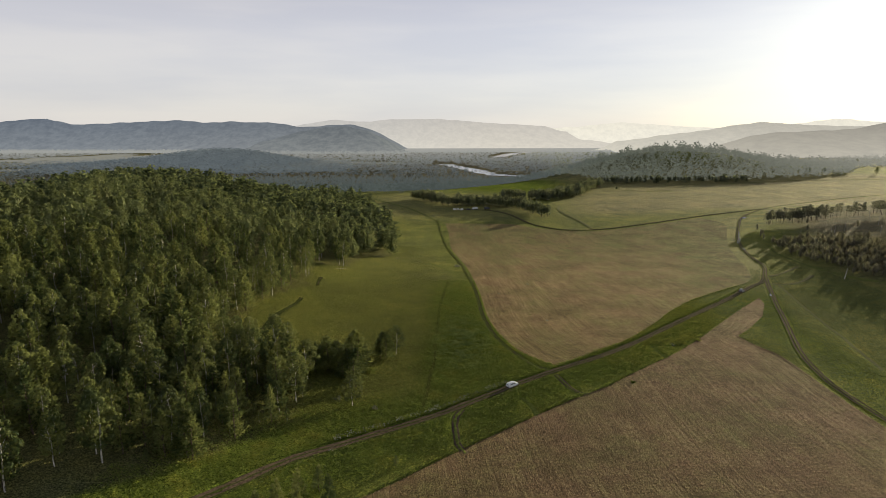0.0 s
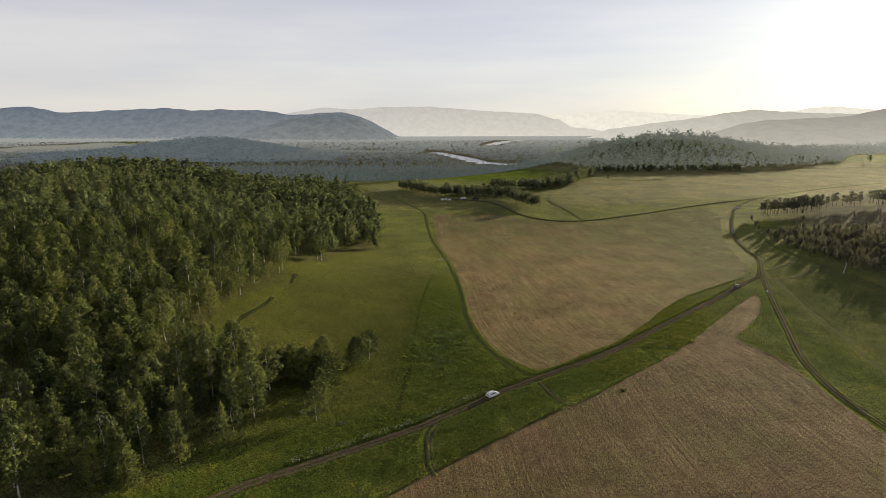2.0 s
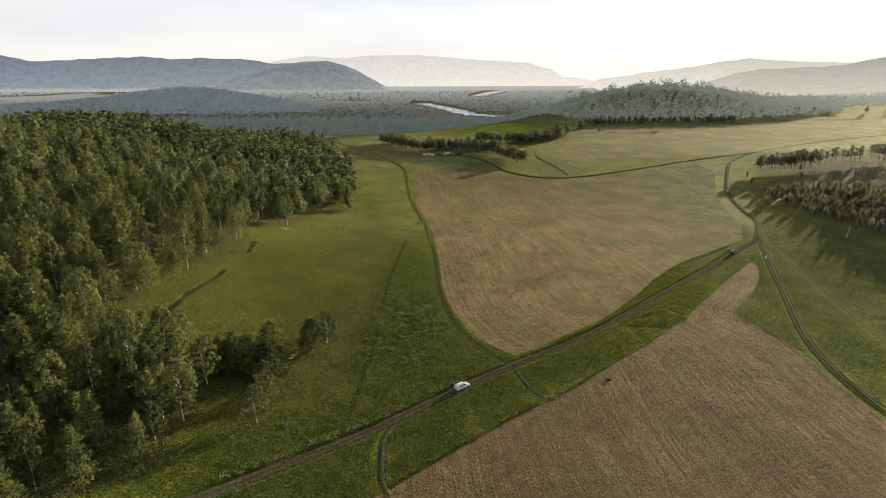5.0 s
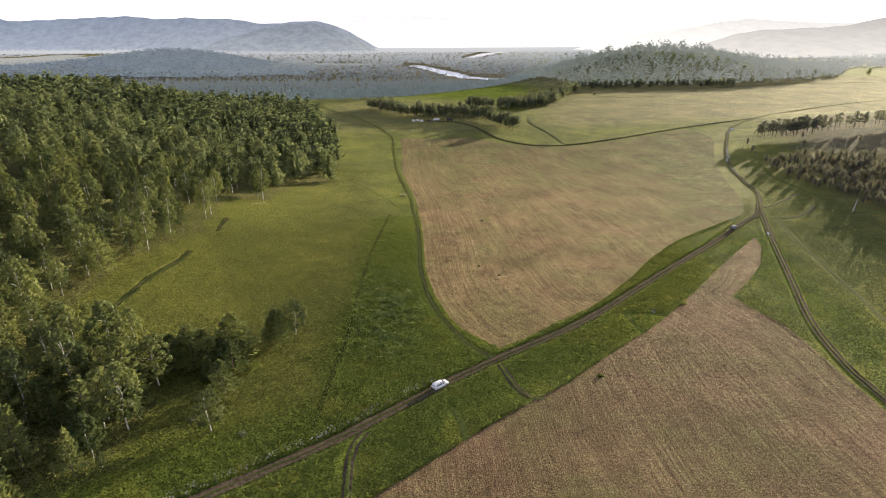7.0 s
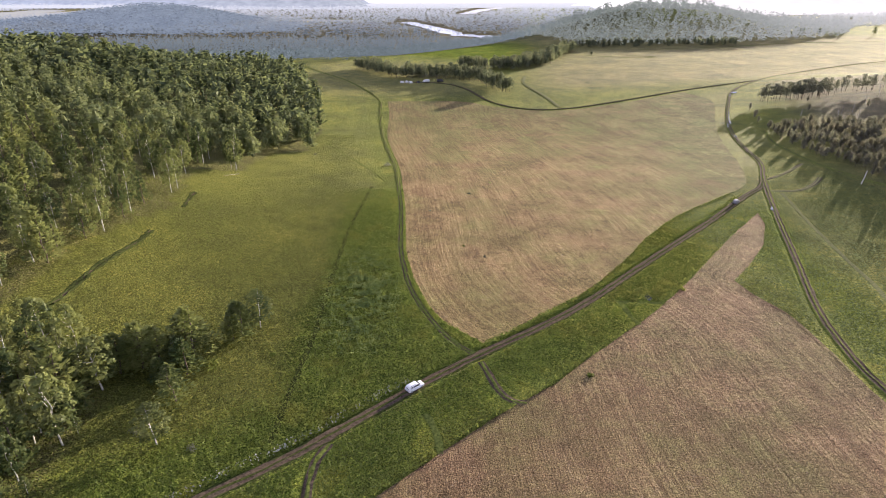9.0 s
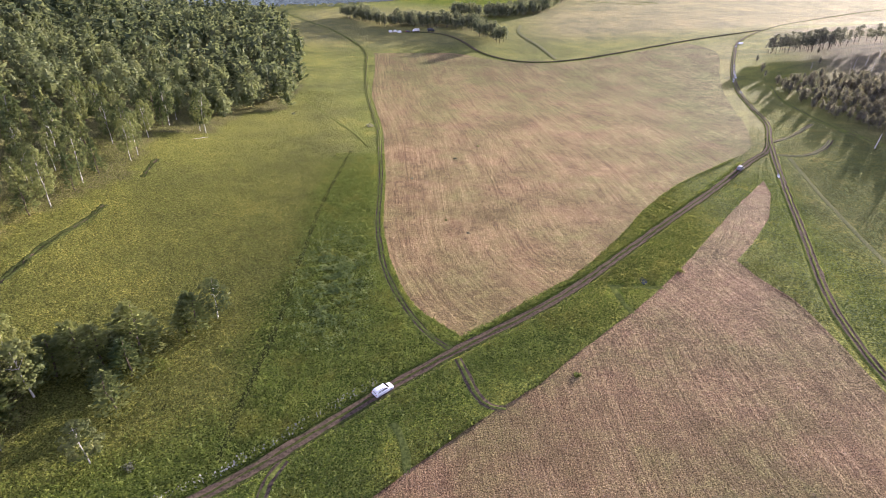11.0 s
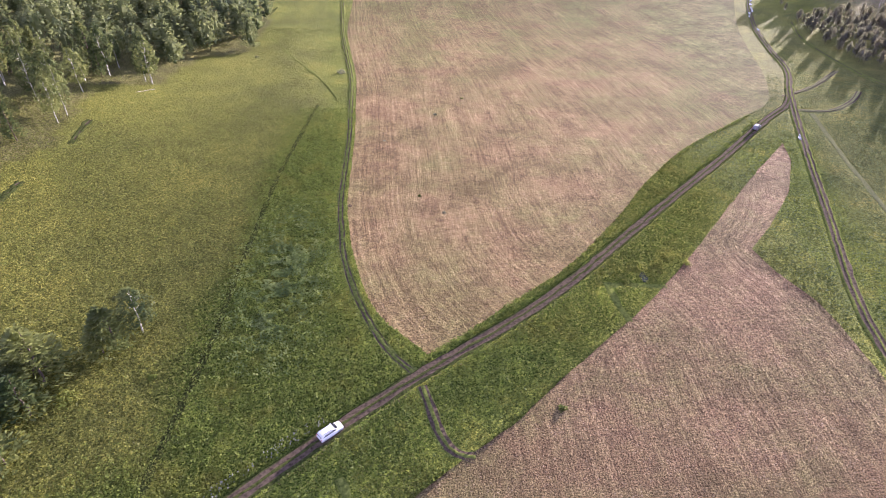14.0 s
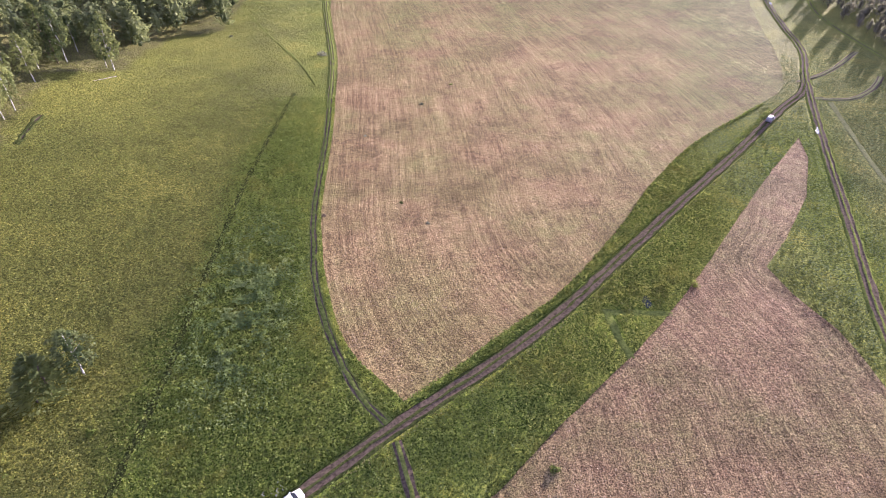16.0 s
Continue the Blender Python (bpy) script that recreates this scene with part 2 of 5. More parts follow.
BIRCH = foliage_material("birch_leaf", (0.05, 0.075, 0.026), (0.225, 0.248, 0.078), 0.46, 0.16)
LARCH = foliage_material("larch_needle", (0.055, 0.084, 0.03), (0.245, 0.265, 0.085), 0.5)
SPRUCE = foliage_material("spruce_needle", (0.12, 0.152, 0.052), (0.29, 0.315, 0.10), 0.6)
PINE = foliage_material("pine_needle", (0.125, 0.13, 0.11), (0.235, 0.235, 0.19), 0.74)
WOODS = foliage_material("mixed_woods", (0.052, 0.077, 0.037), (0.21, 0.238, 0.10), 0.5, 0.16)
# woods about a kilometre off: emission imitates haze, brighter sunward on the knoll
FARWOODS = haze_glow_material("valley_woods_haze", (0.038, 0.047, 0.048), (0.052, 0.062, 0.062), -40, 10, 1.0, 0.6, 0.15, (900, 1600, (0.068, 0.076, 0.08)))
KNOLLWOODS = haze_glow_material("knoll_woods_haze", (0.085, 0.092, 0.08), (0.06, 0.067, 0.056), 0, 50, 1.0, 0.5, 0.12, None, (380, 1300, (0.25, 0.24, 0.22)))
THICKET = foliage_material("thicket_leaf", (0.125, 0.12, 0.1), (0.24, 0.225, 0.175), 0.68, 0.35)
GRASS = foliage_material("grass_blades", (0.062, 0.075, 0.014), (0.23, 0.238, 0.052), 0.5, 0.15, (0.2, 0.155, 0.05), 1.5)
HERB = foliage_material("lush_herbs", (0.03, 0.055, 0.011), (0.18, 0.226, 0.036), 0.5, 0.45, (0.25, 0.24, 0.042), 1.5)
BELT = foliage_material("belt_leaf", (0.11, 0.13, 0.082), (0.25, 0.265, 0.145), 0.66)
DEEPHERB = foliage_material("deep_herbs", (0.02, 0.04, 0.009), (0.13, 0.168, 0.03), 0.45, 0.2, (0.2, 0.2, 0.04), 1.5)
LIMEHERB = foliage_material("lime_herbs", (0.07, 0.092, 0.016), (0.29, 0.31, 0.055), 0.5, 0.3, (0.32, 0.29, 0.06), 1.5)
# herb copy for the hill-shaded meadow; bluish shade and haze put into its colour
SHADEHERB = foliage_material("damp_herbs", (0.05, 0.08, 0.034), (0.23, 0.275, 0.12), 0.45, 0, (0.2, 0.2, 0.1), 1.5)
UMBEL = foliage_material("pale_weeds", (0.20, 0.21, 0.18), (0.38, 0.39, 0.35), 0.3)
PALEGRASS = foliage_material("pale_grass", (0.10, 0.15, 0.042), (0.26, 0.32, 0.10), 0.45)
FRINGE = foliage_material("fringe_grass", (0.14, 0.13, 0.05), (0.30, 0.28, 0.12), 0.4)
STRAW = foliage_material("straw", (0.15, 0.105, 0.065), (0.38, 0.28, 0.185), 0.15)
# blue haze put into the emission of the farthest trees, paler with distance
BACKWOODS = haze_glow_material("far_woods_haze", (0.058, 0.066, 0.071), (0.055, 0.062, 0.067), -40, 30, 1.0, 0.55, 0.15, (1600, 3300, (0.26, 0.258, 0.262)))
HILLWOODS = haze_glow_material("far_hill_woods_haze", (0.070, 0.082, 0.096), (0.08, 0.091, 0.102), -40, 40, 1.0, 0.4, 0.12)
BARK = plain_material("bark", (0.06, 0.045, 0.035), (0.17, 0.13, 0.10), 4, 0.9)
BIRCHBARK = birch_bark_material()
DEADWOOD = plain_material("bleached_wood", (0.3, 0.27, 0.23), (0.6, 0.56, 0.5), 3, 0.8)
# pale of hazed meadow, given as emission
BACKFIELD = haze_glow_material("far_meadow_haze", (0.19, 0.178, 0.155), (0.19, 0.178, 0.155), -60, 100, 1.0)
# ridge tones are haze: they glow, paler at the foot and farther off
RIDGE_NEAR = haze_glow_material("ridge_near", (0.18, 0.188, 0.206), (0.112, 0.124, 0.152), -40, 170, 1.0, 0.0, 0.13)
RIDGE_SPUR = haze_glow_material("ridge_spur", (0.175, 0.182, 0.192), (0.104, 0.114, 0.132), -40, 130, 1.0, 0.0, 0.15)
RIDGE_MID = haze_glow_material("ridge_mid", (0.52, 0.495, 0.47), (0.37, 0.352, 0.34), -40, 130, 1.0)
RIDGE_FAR = haze_glow_material("ridge_far", (0.53, 0.50, 0.485), (0.42, 0.398, 0.405), -40, 190, 1.0)
RIDGE_PALE = haze_glow_material("ridge_pale", (0.70, 0.67, 0.64), (0.64, 0.61, 0.58), -40, 190, 1.0)
RIDGE_EAST = haze_glow_material("ridge_east", (0.40, 0.378, 0.355), (0.25, 0.234, 0.224), -20, 110, 1.0)
VALLEY = haze_glow_material("far_valley_haze", (0.26, 0.258, 0.262), (0.26, 0.258, 0.262), -60, 100, 1.0, 0.0, 0.05, (3500, 4600, (0.33, 0.32, 0.315)))


def water_material(name, tone, metal, ior):
    m, n, l, p = material(name)
    p.inputs["Base Color"].default_value = tone + (1,)
    p.inputs["Roughness"].default_value = 0.12
    p.inputs["IOR"].default_value = ior
    p.inputs["Metallic"].default_value = metal
    bumped(m.node_tree, noise_at(m.node_tree, 0.8, 3), p, 0.6, 0.3)
    return m


WATER = water_material("puddle_water", (0.03, 0.04, 0.04), 0.0, 1.4)
RIVERWATER = water_material("river_water", (0.6, 0.61, 0.62), 0.6, 1.9)
PAINT = plain_material("white_paint", (0.74, 0.75, 0.76), (0.82, 0.82, 0.82), 2, 0.25, 0, 0, 0.6)
GREYPAINT = plain_material("grey_paint", (0.16, 0.165, 0.17), (0.22, 0.22, 0.23), 2, 0.3, 0.3, 0, 0.6)
DARKPAINT = plain_material("dark_paint", (0.03, 0.035, 0.04), (0.06, 0.06, 0.07), 2, 0.4, 0.1, 0, 0.5)
GLASS = plain_material("dark_glass", (0.012, 0.014, 0.016), (0.02, 0.022, 0.025), 1, 0.08, 0, 0, 0.6)
RUBBER = plain_material("rubber", (0.012, 0.012, 0.012), (0.03, 0.03, 0.03), 8, 0.85)
RIM = plain_material("alloy", (0.4, 0.4, 0.42), (0.55, 0.55, 0.57), 8, 0.35, 0.9, 0)
LAMPRED = plain_material("red_lens", (0.35, 0.02, 0.02), (0.45, 0.03, 0.03), 4, 0.2, 0, 0)
LAMPWHITE = plain_material("clear_lens", (0.7, 0.7, 0.7), (0.8, 0.8, 0.8), 4, 0.15, 0, 0)
PLASTIC = plain_material("black_plastic", (0.02, 0.02, 0.02), (0.04, 0.04, 0.04), 6, 0.6, 0, 0)
CANVAS = plain_material("canvas", (0.55, 0.55, 0.52), (0.72, 0.72, 0.68), 3, 0.9)


# ---- shape of the land ----
def sstep(a, b, x):
    t = np.clip((x - a) / (b - a), 0, 1)
    return t * t * (3 - 2 * t)


def softp(u, w):
    return w * np.logaddexp(0, u / w)


def hump(x, y, cx, cy, sx, sy, a):
    return a * np.exp(-((x - cx) / sx) ** 2 / 2 - ((y - cy) / sy) ** 2 / 2)


def terrain(x, y):
    """Height of the ground: wooded hill to the west, burnt hill to the east, fields between, river valley to the north."""
    x, y = np.asarray(x, float), np.asarray(y, float)
    xf = np.interp(y, [300, 400, 560, 680, 900], [-42, -60, -90, -130, -200])
    top = 80 * (0.72 + 0.28 * sstep(150, 350, y))
    west = top * (1 - np.exp(-0.34 * softp(xf - x, 14) / top)) * (1 - sstep(520, 720, y)) * sstep(-500, -195, x) * (1 - 0.28 * (1 - sstep(360, 480, y)) * (1 - sstep(-290, -225, x))) * (0.6 + 0.4 * sstep(-50, 140, y))
    xr = np.interp(y, [280, 330, 400, 470, 580], [192, 196, 235, 262, 310])
    east = 26 * (1 - np.exp(-0.165 * softp(x - xr, 22) / 26)) * sstep(180, 330, y) * (1 - sstep(535, 690, y))
    edge = 800 + np.where(x > 0, 0.9 * x, 0.2 * x)
    valley = -37 * sstep(0, 450, y - edge)
    return (west + east + valley + hump(x, y, 100, 490, 150, 110, -8) + hump(x, y, 455, 1200, 140, 105, 42) + hump(x, y, 720, 1290, 160, 110, 11) + hump(x, y, 560, 1120, 50, 60, 7)
            + hump(x, y, -720, 1950, 180, 150, 56) + hump(x, y, -1060, 1950, 170, 110, 13))


def height(x, y):
    return float(terrain(x, y))


def curve_through(points, step):
    """Evenly spaced points on a smooth line through the given ones."""
    p = np.array(points, float)
    q = np.vstack([2 * p[0] - p[1], p, 2 * p[-1] - p[-2]])
    out = []
    for i in range(1, len(q) - 2):
        n = max(2, int(np.linalg.norm(q[i + 1] - q[i]) / step))
        for t in np.arange(n) / n:
            out.append(0.5 * (2 * q[i] + (q[i + 1] - q[i - 1]) * t + (2 * q[i - 1] - 5 * q[i] + 4 * q[i + 1] - q[i + 2]) * t * t
                              + (3 * q[i] - q[i - 1] - 3 * q[i + 1] + q[i + 2]) * t ** 3))
    out.append(p[-1])
    return np.array(out)


def inside(px, py, poly):
    """Which of the points lie in the polygon."""
    px, py, poly = np.asarray(px, float), np.asarray(py, float), np.asarray(poly, float)
    hit = np.zeros(px.shape, bool)
    for (x1, y1), (x2, y2) in zip(poly, np.roll(poly, -1, 0)):
        c = (y1 > py) != (y2 > py)
        with np.errstate(divide="ignore", invalid="ignore"):
            hit ^= c & (px < (x2 - x1) * (py - y1) / (y2 - y1 + 1e-12) + x1)
    return hit


def away(px, py, line):
    """Distance of each point from a line of points."""
    best = np.full(np.shape(px), 1e9)
    for (x1, y1), (x2, y2) in zip(line[:-1], line[1:]):
        dx, dy = x2 - x1, y2 - y1
        t = np.clip(((px - x1) * dx + (py - y1) * dy) / (dx * dx + dy * dy + 1e-9), 0, 1)
        best = np.minimum(best, np.hypot(px - x1 - t * dx, py - y1 - t * dy))
    return best


ROAD = curve_through([(-86, 70), (-70, 95), (-54.5, 112), (-39.5, 132), (-27.9, 142), (-13.4, 152.9), (0, 162.5), (15, 175), (24, 182.5), (39, 194), (60, 208.5),
                      (75, 220.5), (92, 236.5), (116, 259), (141, 282), (168, 308), (183, 321), (193, 337)], 2)
EAST_ROAD = curve_through([(150, 60), (138, 110), (132, 150), (131, 176), (133, 192), (139, 213), (153, 246), (172, 291), (190, 331), (205, 360), (215, 392),
                           (228, 432), (247, 477), (277, 535), (304, 580), (351, 625), (420, 680), (540, 750), (700, 820)], 2.5)
TRACK = curve_through([(345, 622), (272, 597), (196, 560), (146, 539), (112, 541), (88, 569), (72, 619), (52, 645), (20, 650)], 3)
PATHWAY = curve_through([(38, 195), (33, 201), (27, 214), (22, 231), (20, 245), (18.5, 262), (18, 298), (16.5, 330), (14, 368), (7, 420), (3, 455),
                         (-2, 522), (-7, 579), (-40, 658), (-68, 703), (-100, 760)], 2)
FIELD = np.vstack([curve_through([(41, 199.5), (30, 213), (24.3, 232), (22, 246), (20.4, 262), (19.8, 300), (18.3, 330), (16, 370), (9.5, 420), (6, 455), (5, 520), (2, 567)], 4)[:-1],
                   curve_through([(2, 567), (40, 569), (68, 567), (94, 546), (139, 533), (192, 551), (262, 586)], 6)[:-1],
                   curve_through([(262, 586), (268, 545), (238, 477), (219, 432), (205, 392), (195, 362), (185, 338), (176, 323), (159, 310), (131, 289), (109, 266),
                                  (96, 249), (76, 226.5), (61, 214.8), (50, 205.8)], 4)])
SOUTH_FIELD = np.vstack([curve_through([(-70, 75), (-45, 98), (-19, 120), (4, 141), (39, 170), (55, 181.5), (64, 189.5), (75, 199), (87, 209), (99, 220.5), (110, 232),
                                        (126, 249.5), (144, 269), (156, 281)], 3),
                         [(164, 289), (160, 277), (149, 258), (134, 241), (124, 231)], curve_through([(124, 231), (125, 222), (128.5, 211), (129, 198), (128, 180), (128, 150), (133, 110),
                                                                                            (145, 50)], 4)[1:], [(60, 30), (-60, 30)]])
FOREST = np.array([(-36, 446), (-36, 405), (-55, 389), (-60, 345), (-76, 334), (-68, 282), (-75, 262), (-81, 239), (-79, 209), (-80, 197), (-50, 187), (-43, 172),
                   (-42, 152), (-58, 128), (-75, 108), (-96, 78), (-200, 60), (-330, 90), (-420, 250), (-420, 700), (-250, 800), (-130, 745), (-88, 680), (-64, 600),
                   (-46, 520)], float)


# ---- mesh helpers ----
def quick_mesh(name, verts, faces, mats, index=None, smooth=False):
    """A mesh from arrays; faces all have the same number of corners."""
    verts, faces = np.asarray(verts, np.float32), np.asarray(faces, np.int32)
    me = bpy.data.meshes.new(name)
    k = faces.shape[1]
    me.vertices.add(len(verts)), me.loops.add(faces.size), me.polygons.add(len(faces))
    me.vertices.foreach_set("co", verts.ravel())
    me.loops.foreach_set("vertex_index", faces.ravel())
    me.polygons.foreach_set("loop_start", np.arange(len(faces), dtype=np.int32) * k)
    for m in mats if isinstance(mats, (list, tuple)) else [mats]:
        me.materials.append(m)
    if index is not None:
        me.polygons.foreach_set("material_index", np.asarray(index, np.int32))
    me.update(calc_edges=True)
    me.validate()
    me.polygons.foreach_set("use_smooth", np.full(len(me.polygons), smooth))
    return me


def cover_colours(me, rgb):
    a = me.color_attributes.new("Cover", "FLOAT_COLOR", "POINT")
    a.data.foreach_set("color", np.hstack([rgb, np.ones((len(rgb), 1))]).astype(np.float32).ravel())


def part(name, bm, mat, parent, label="", smooth=False):
    me = bpy.data.meshes.new(name)
    bm.to_mesh(me)
    bm.free()
    me.materials.append(mat)
    if smooth:
        me.polygons.foreach_set("use_smooth", [True] * len(me.polygons))
    ob = new(name, me)
    ob.parent = parent
    if label:
        tagged(ob, label)
    return ob


def empty(name, m, label, category, group="", kind=""):
    ob = new(name)
    ob.empty_display_size = 0.5
    ob.matrix_basis = m
    return tagged(ob, label, category, group, kind)


def spacing(stops):
    """Grid lines with spacing that changes from stretch to stretch: (start, step), ..., end."""
    out = []
    for (a, s), (b, _) in zip(stops[:-1], stops[1:]):
        out.append(np.arange(a, b - 1e-6, s))
    return np.concatenate(out + [[stops[-1][0]]])


# ---- ground ----
OPEN_LAND = ((-1650, 2750, 180, 420), (-1900, 2520, 190, 70), (-1350, 1870, 130, 50), (-280, 2310, 90, 60), (-500, 2540, 70, 45), (-330, 1180, 60, 25))


def lattice(x, y, seed):
    """Smooth random patches between 0 and 1, one unit across."""
    g = np.random.default_rng(seed).uniform(0, 1, (64, 64))
    xi, yi = np.floor(x).astype(int), np.floor(y).astype(int)
    u, v = x - xi, y - yi
    u, v = u * u * (3 - 2 * u), v * v * (3 - 2 * v)
    a, b, c, d = g[xi % 64, yi % 64], g[(xi + 1) % 64, yi % 64], g[xi % 64, (yi + 1) % 64], g[(xi + 1) % 64, (yi + 1) % 64]
    return (a * (1 - u) + b * u) * (1 - v) + (c * (1 - u) + d * u) * v


def cover_at(x, y):
    """Dry, lush and bare-earth shares of the plant cover; dry also lightens hazed ground."""
    dry = np.zeros_like(x)
    lush = np.full_like(x, 0.25)
    bare = np.zeros_like(x)
    on_road = np.minimum(away(x, y, ROAD), away(x, y, EAST_ROAD))
    lush = np.maximum(lush, (0.9 - 0.45 * sstep(95, 150, x)) * (1 - sstep(8, 30, away(x, y, ROAD))))
    lush = np.maximum(lush, (0.8 - 0.4 * sstep(270, 360, y)) * (1 - sstep(5, 18, away(x, y, PATHWAY) + 5 * lattice(x / 9, y / 14, 4) - 2.5)))
    over = x - np.interp(y, EAST_ROAD[:, 1], EAST_ROAD[:, 0])
    lush = np.maximum(lush, 0.7 * sstep(110, 150, x) * (1 - sstep(380, 480, y)) * np.maximum(sstep(-2, 6, over), 1 - sstep(285, 320, y)))
    strip_west = sstep(-40, -20, over) * (1 - sstep(-3, 4, over)) * sstep(295, 335, y) * (1 - sstep(560, 600, y))
    dry = np.maximum(dry, 0.3 * strip_west)
    lush *= 1 - 0.8 * strip_west
    lush = np.maximum(lush, 0.95 * sstep(-14, 3, x + 3 * np.sin(y * 0.07) + 4 * np.sin(y * 0.031 + 1)) * (x < 24) * sstep(150, 175, y) * (1 - sstep(280, 360, y)))
    lush -= 0.3 * sstep(-95, -75, x) * (1 - sstep(-14, 6, x + 3 * np.sin(y * 0.07) + 4 * np.sin(y * 0.031 + 1))) * sstep(155, 190, y) * (1 - sstep(390, 450, y))
    dry = np.maximum(dry, 0.9 * sstep(560, 640, y - 0.1 * x) * sstep(110, 190, x - 0.12 * (y - 700)) * (1 - sstep(1050, 1150, y)))
    dry = np.maximum(dry, 0.45 * sstep(560, 620, y) * (1 - sstep(760, 840, y)) * (1 - sstep(60, 130, x)) * sstep(-120, -60, x))
    lush = np.maximum(lush, hump(x, y, 110, 940, 110, 130, 1.1))
    dry *= 1 - hump(x, y, 110, 940, 110, 130, 0.6)
    bare = np.maximum(bare, 0.5 * inside(x, y, FOREST))
    hill = sstep(14, 60, x - np.interp(y, [280, 330, 400, 470, 580], [192, 196, 235, 262, 310])) * sstep(250, 330, y) * (1 - sstep(580, 640, y))
    bare = np.maximum(bare, 0.7 * hill)
    # burnt slope paled with the dry tone in place of haze
    dry = np.maximum(dry, 0.7 * hill)
    # shaded east meadow lightened through its colour, as haze would
    dry = np.maximum(dry, 0.4 * sstep(145, 175, x) * sstep(150, 200, y) * (1 - sstep(400, 450, y)) * sstep(0, 8, over))
    bare = np.maximum(bare, 0.85 * sstep(800, 1000, y - 0.5 * np.maximum(x, 0)) * (1 - sstep(350, 520, x)))
    dry = np.maximum(dry, 0.7 * sstep(900, 1300, x))
    bare *= 1 - np.clip(hump(x, y, 120, 950, 110, 130, 1.5), 0, 1)
    for cx, cy, sx, sy in OPEN_LAND:
        f = hump(x, y, cx, cy, sx, sy, 1.3)
        dry, bare = np.maximum(dry, np.clip(f, 0, 0.9)), bare * (1 - np.clip(f, 0, 1))
    return np.stack([np.clip(dry, 0, 1), np.clip(lush, 0, 1), np.clip(bare, 0, 1)], 1)


gx = spacing([(-6000, 250), (-2500, 80), (-900, 30), (-300, 8), (-90, 3), (220, 5), (420, 15), (900, 60), (2500, 250), (6000, 0)])
gy = spacing([(-1500, 150), (-300, 40), (0, 10), (80, 3), (440, 5), (760, 10), (1500, 25), (2400, 80), (5000, 250), (6000, 0)])
X, Y = np.meshgrid(gx, gy)
gv = np.stack([X.ravel(), Y.ravel(), terrain(X.ravel(), Y.ravel())], 1)
i, j = np.meshgrid(np.arange(len(gx) - 1), np.arange(len(gy) - 1))
a = (j * len(gx) + i).ravel()
gf = np.stack([a, a + 1, a + 1 + len(gx), a + len(gx)], 1)
me = quick_mesh("ground", gv, gf, MEADOW, smooth=True)
cover_colours(me, cover_at(gv[:, 0], gv[:, 1]))
tagged(new("ground", me), "rough green and olive meadow rolling into a wooded valley", "ground", kind="structure")


def field(name, outline, mat, lift, step, label, regrowth, edge):
    """A mown field that lies on the ground, with a ragged edge."""
    bm = bmesh.new()
    rng = np.random.default_rng(5)
    o = outline + rng.normal(0, 0.1, outline.shape)
    lo, hi = o.min(0), o.max(0)
    vs = [bm.verts.new((x, y, 0)) for x, y in o]
    bm.faces.new(vs)
    for axis in (0, 1):
        for c in np.arange(math.ceil(lo[axis] / step) * step, hi[axis], step):
            co, no = [0, 0, 0], [0, 0, 0]
            co[axis], no[axis] = c, 1
            bmesh.ops.bisect_plane(bm, geom=bm.verts[:] + bm.edges[:] + bm.faces[:], plane_co=co, plane_no=no)
    bmesh.ops.triangulate(bm, faces=bm.faces[:])
    bm.verts.ensure_lookup_table()
    xy = np.array([v.co[:2] for v in bm.verts])
    z = terrain(xy[:, 0], xy[:, 1]) + lift
    for v, h in zip(bm.verts, z):
        v.co.z = h
    bmesh.ops.recalc_face_normals(bm, faces=bm.faces[:])
    if sum(f.normal.z for f in bm.faces) < 0:
        bmesh.ops.reverse_faces(bm, faces=bm.faces[:])
    me = bpy.data.meshes.new(name)
    bm.to_mesh(me)
    bm.free()
    me.materials.append(mat)
    me.polygons.foreach_set("use_smooth", [True] * len(me.polygons))
    g = regrowth(xy[:, 0], xy[:, 1])
    cover_colours(me, np.stack([away(xy[:, 0], xy[:, 1], edge) / 300, g, 0 * g], 1))
    return tagged(new(name, me), label, "field", kind="structure")


field("field_north", FIELD, STUBBLE, 0.08, 6, "mown tan stubble field greening towards its far end",
      lambda x, y: 0.16 + 0.65 * sstep(300, 540, y + 0.4 * (x - 60)) + 0.9 * (1 - sstep(4, 70, away(x, y, EAST_ROAD))), PATHWAY)
field("field_south", SOUTH_FIELD, STUBBLE_SOUTH, 0.08, 6, "mown pinkish-tan stubble field beside the dirt road", lambda x, y: 0.34 - 0.3 * sstep(70, 135, x + 0.35 * (y - 200)),
      curve_through([(155, 278), (134, 241), (124, 231), (125, 222), (128.5, 211), (129, 198), (128, 180), (128, 150), (133, 110), (145, 50)], 5))


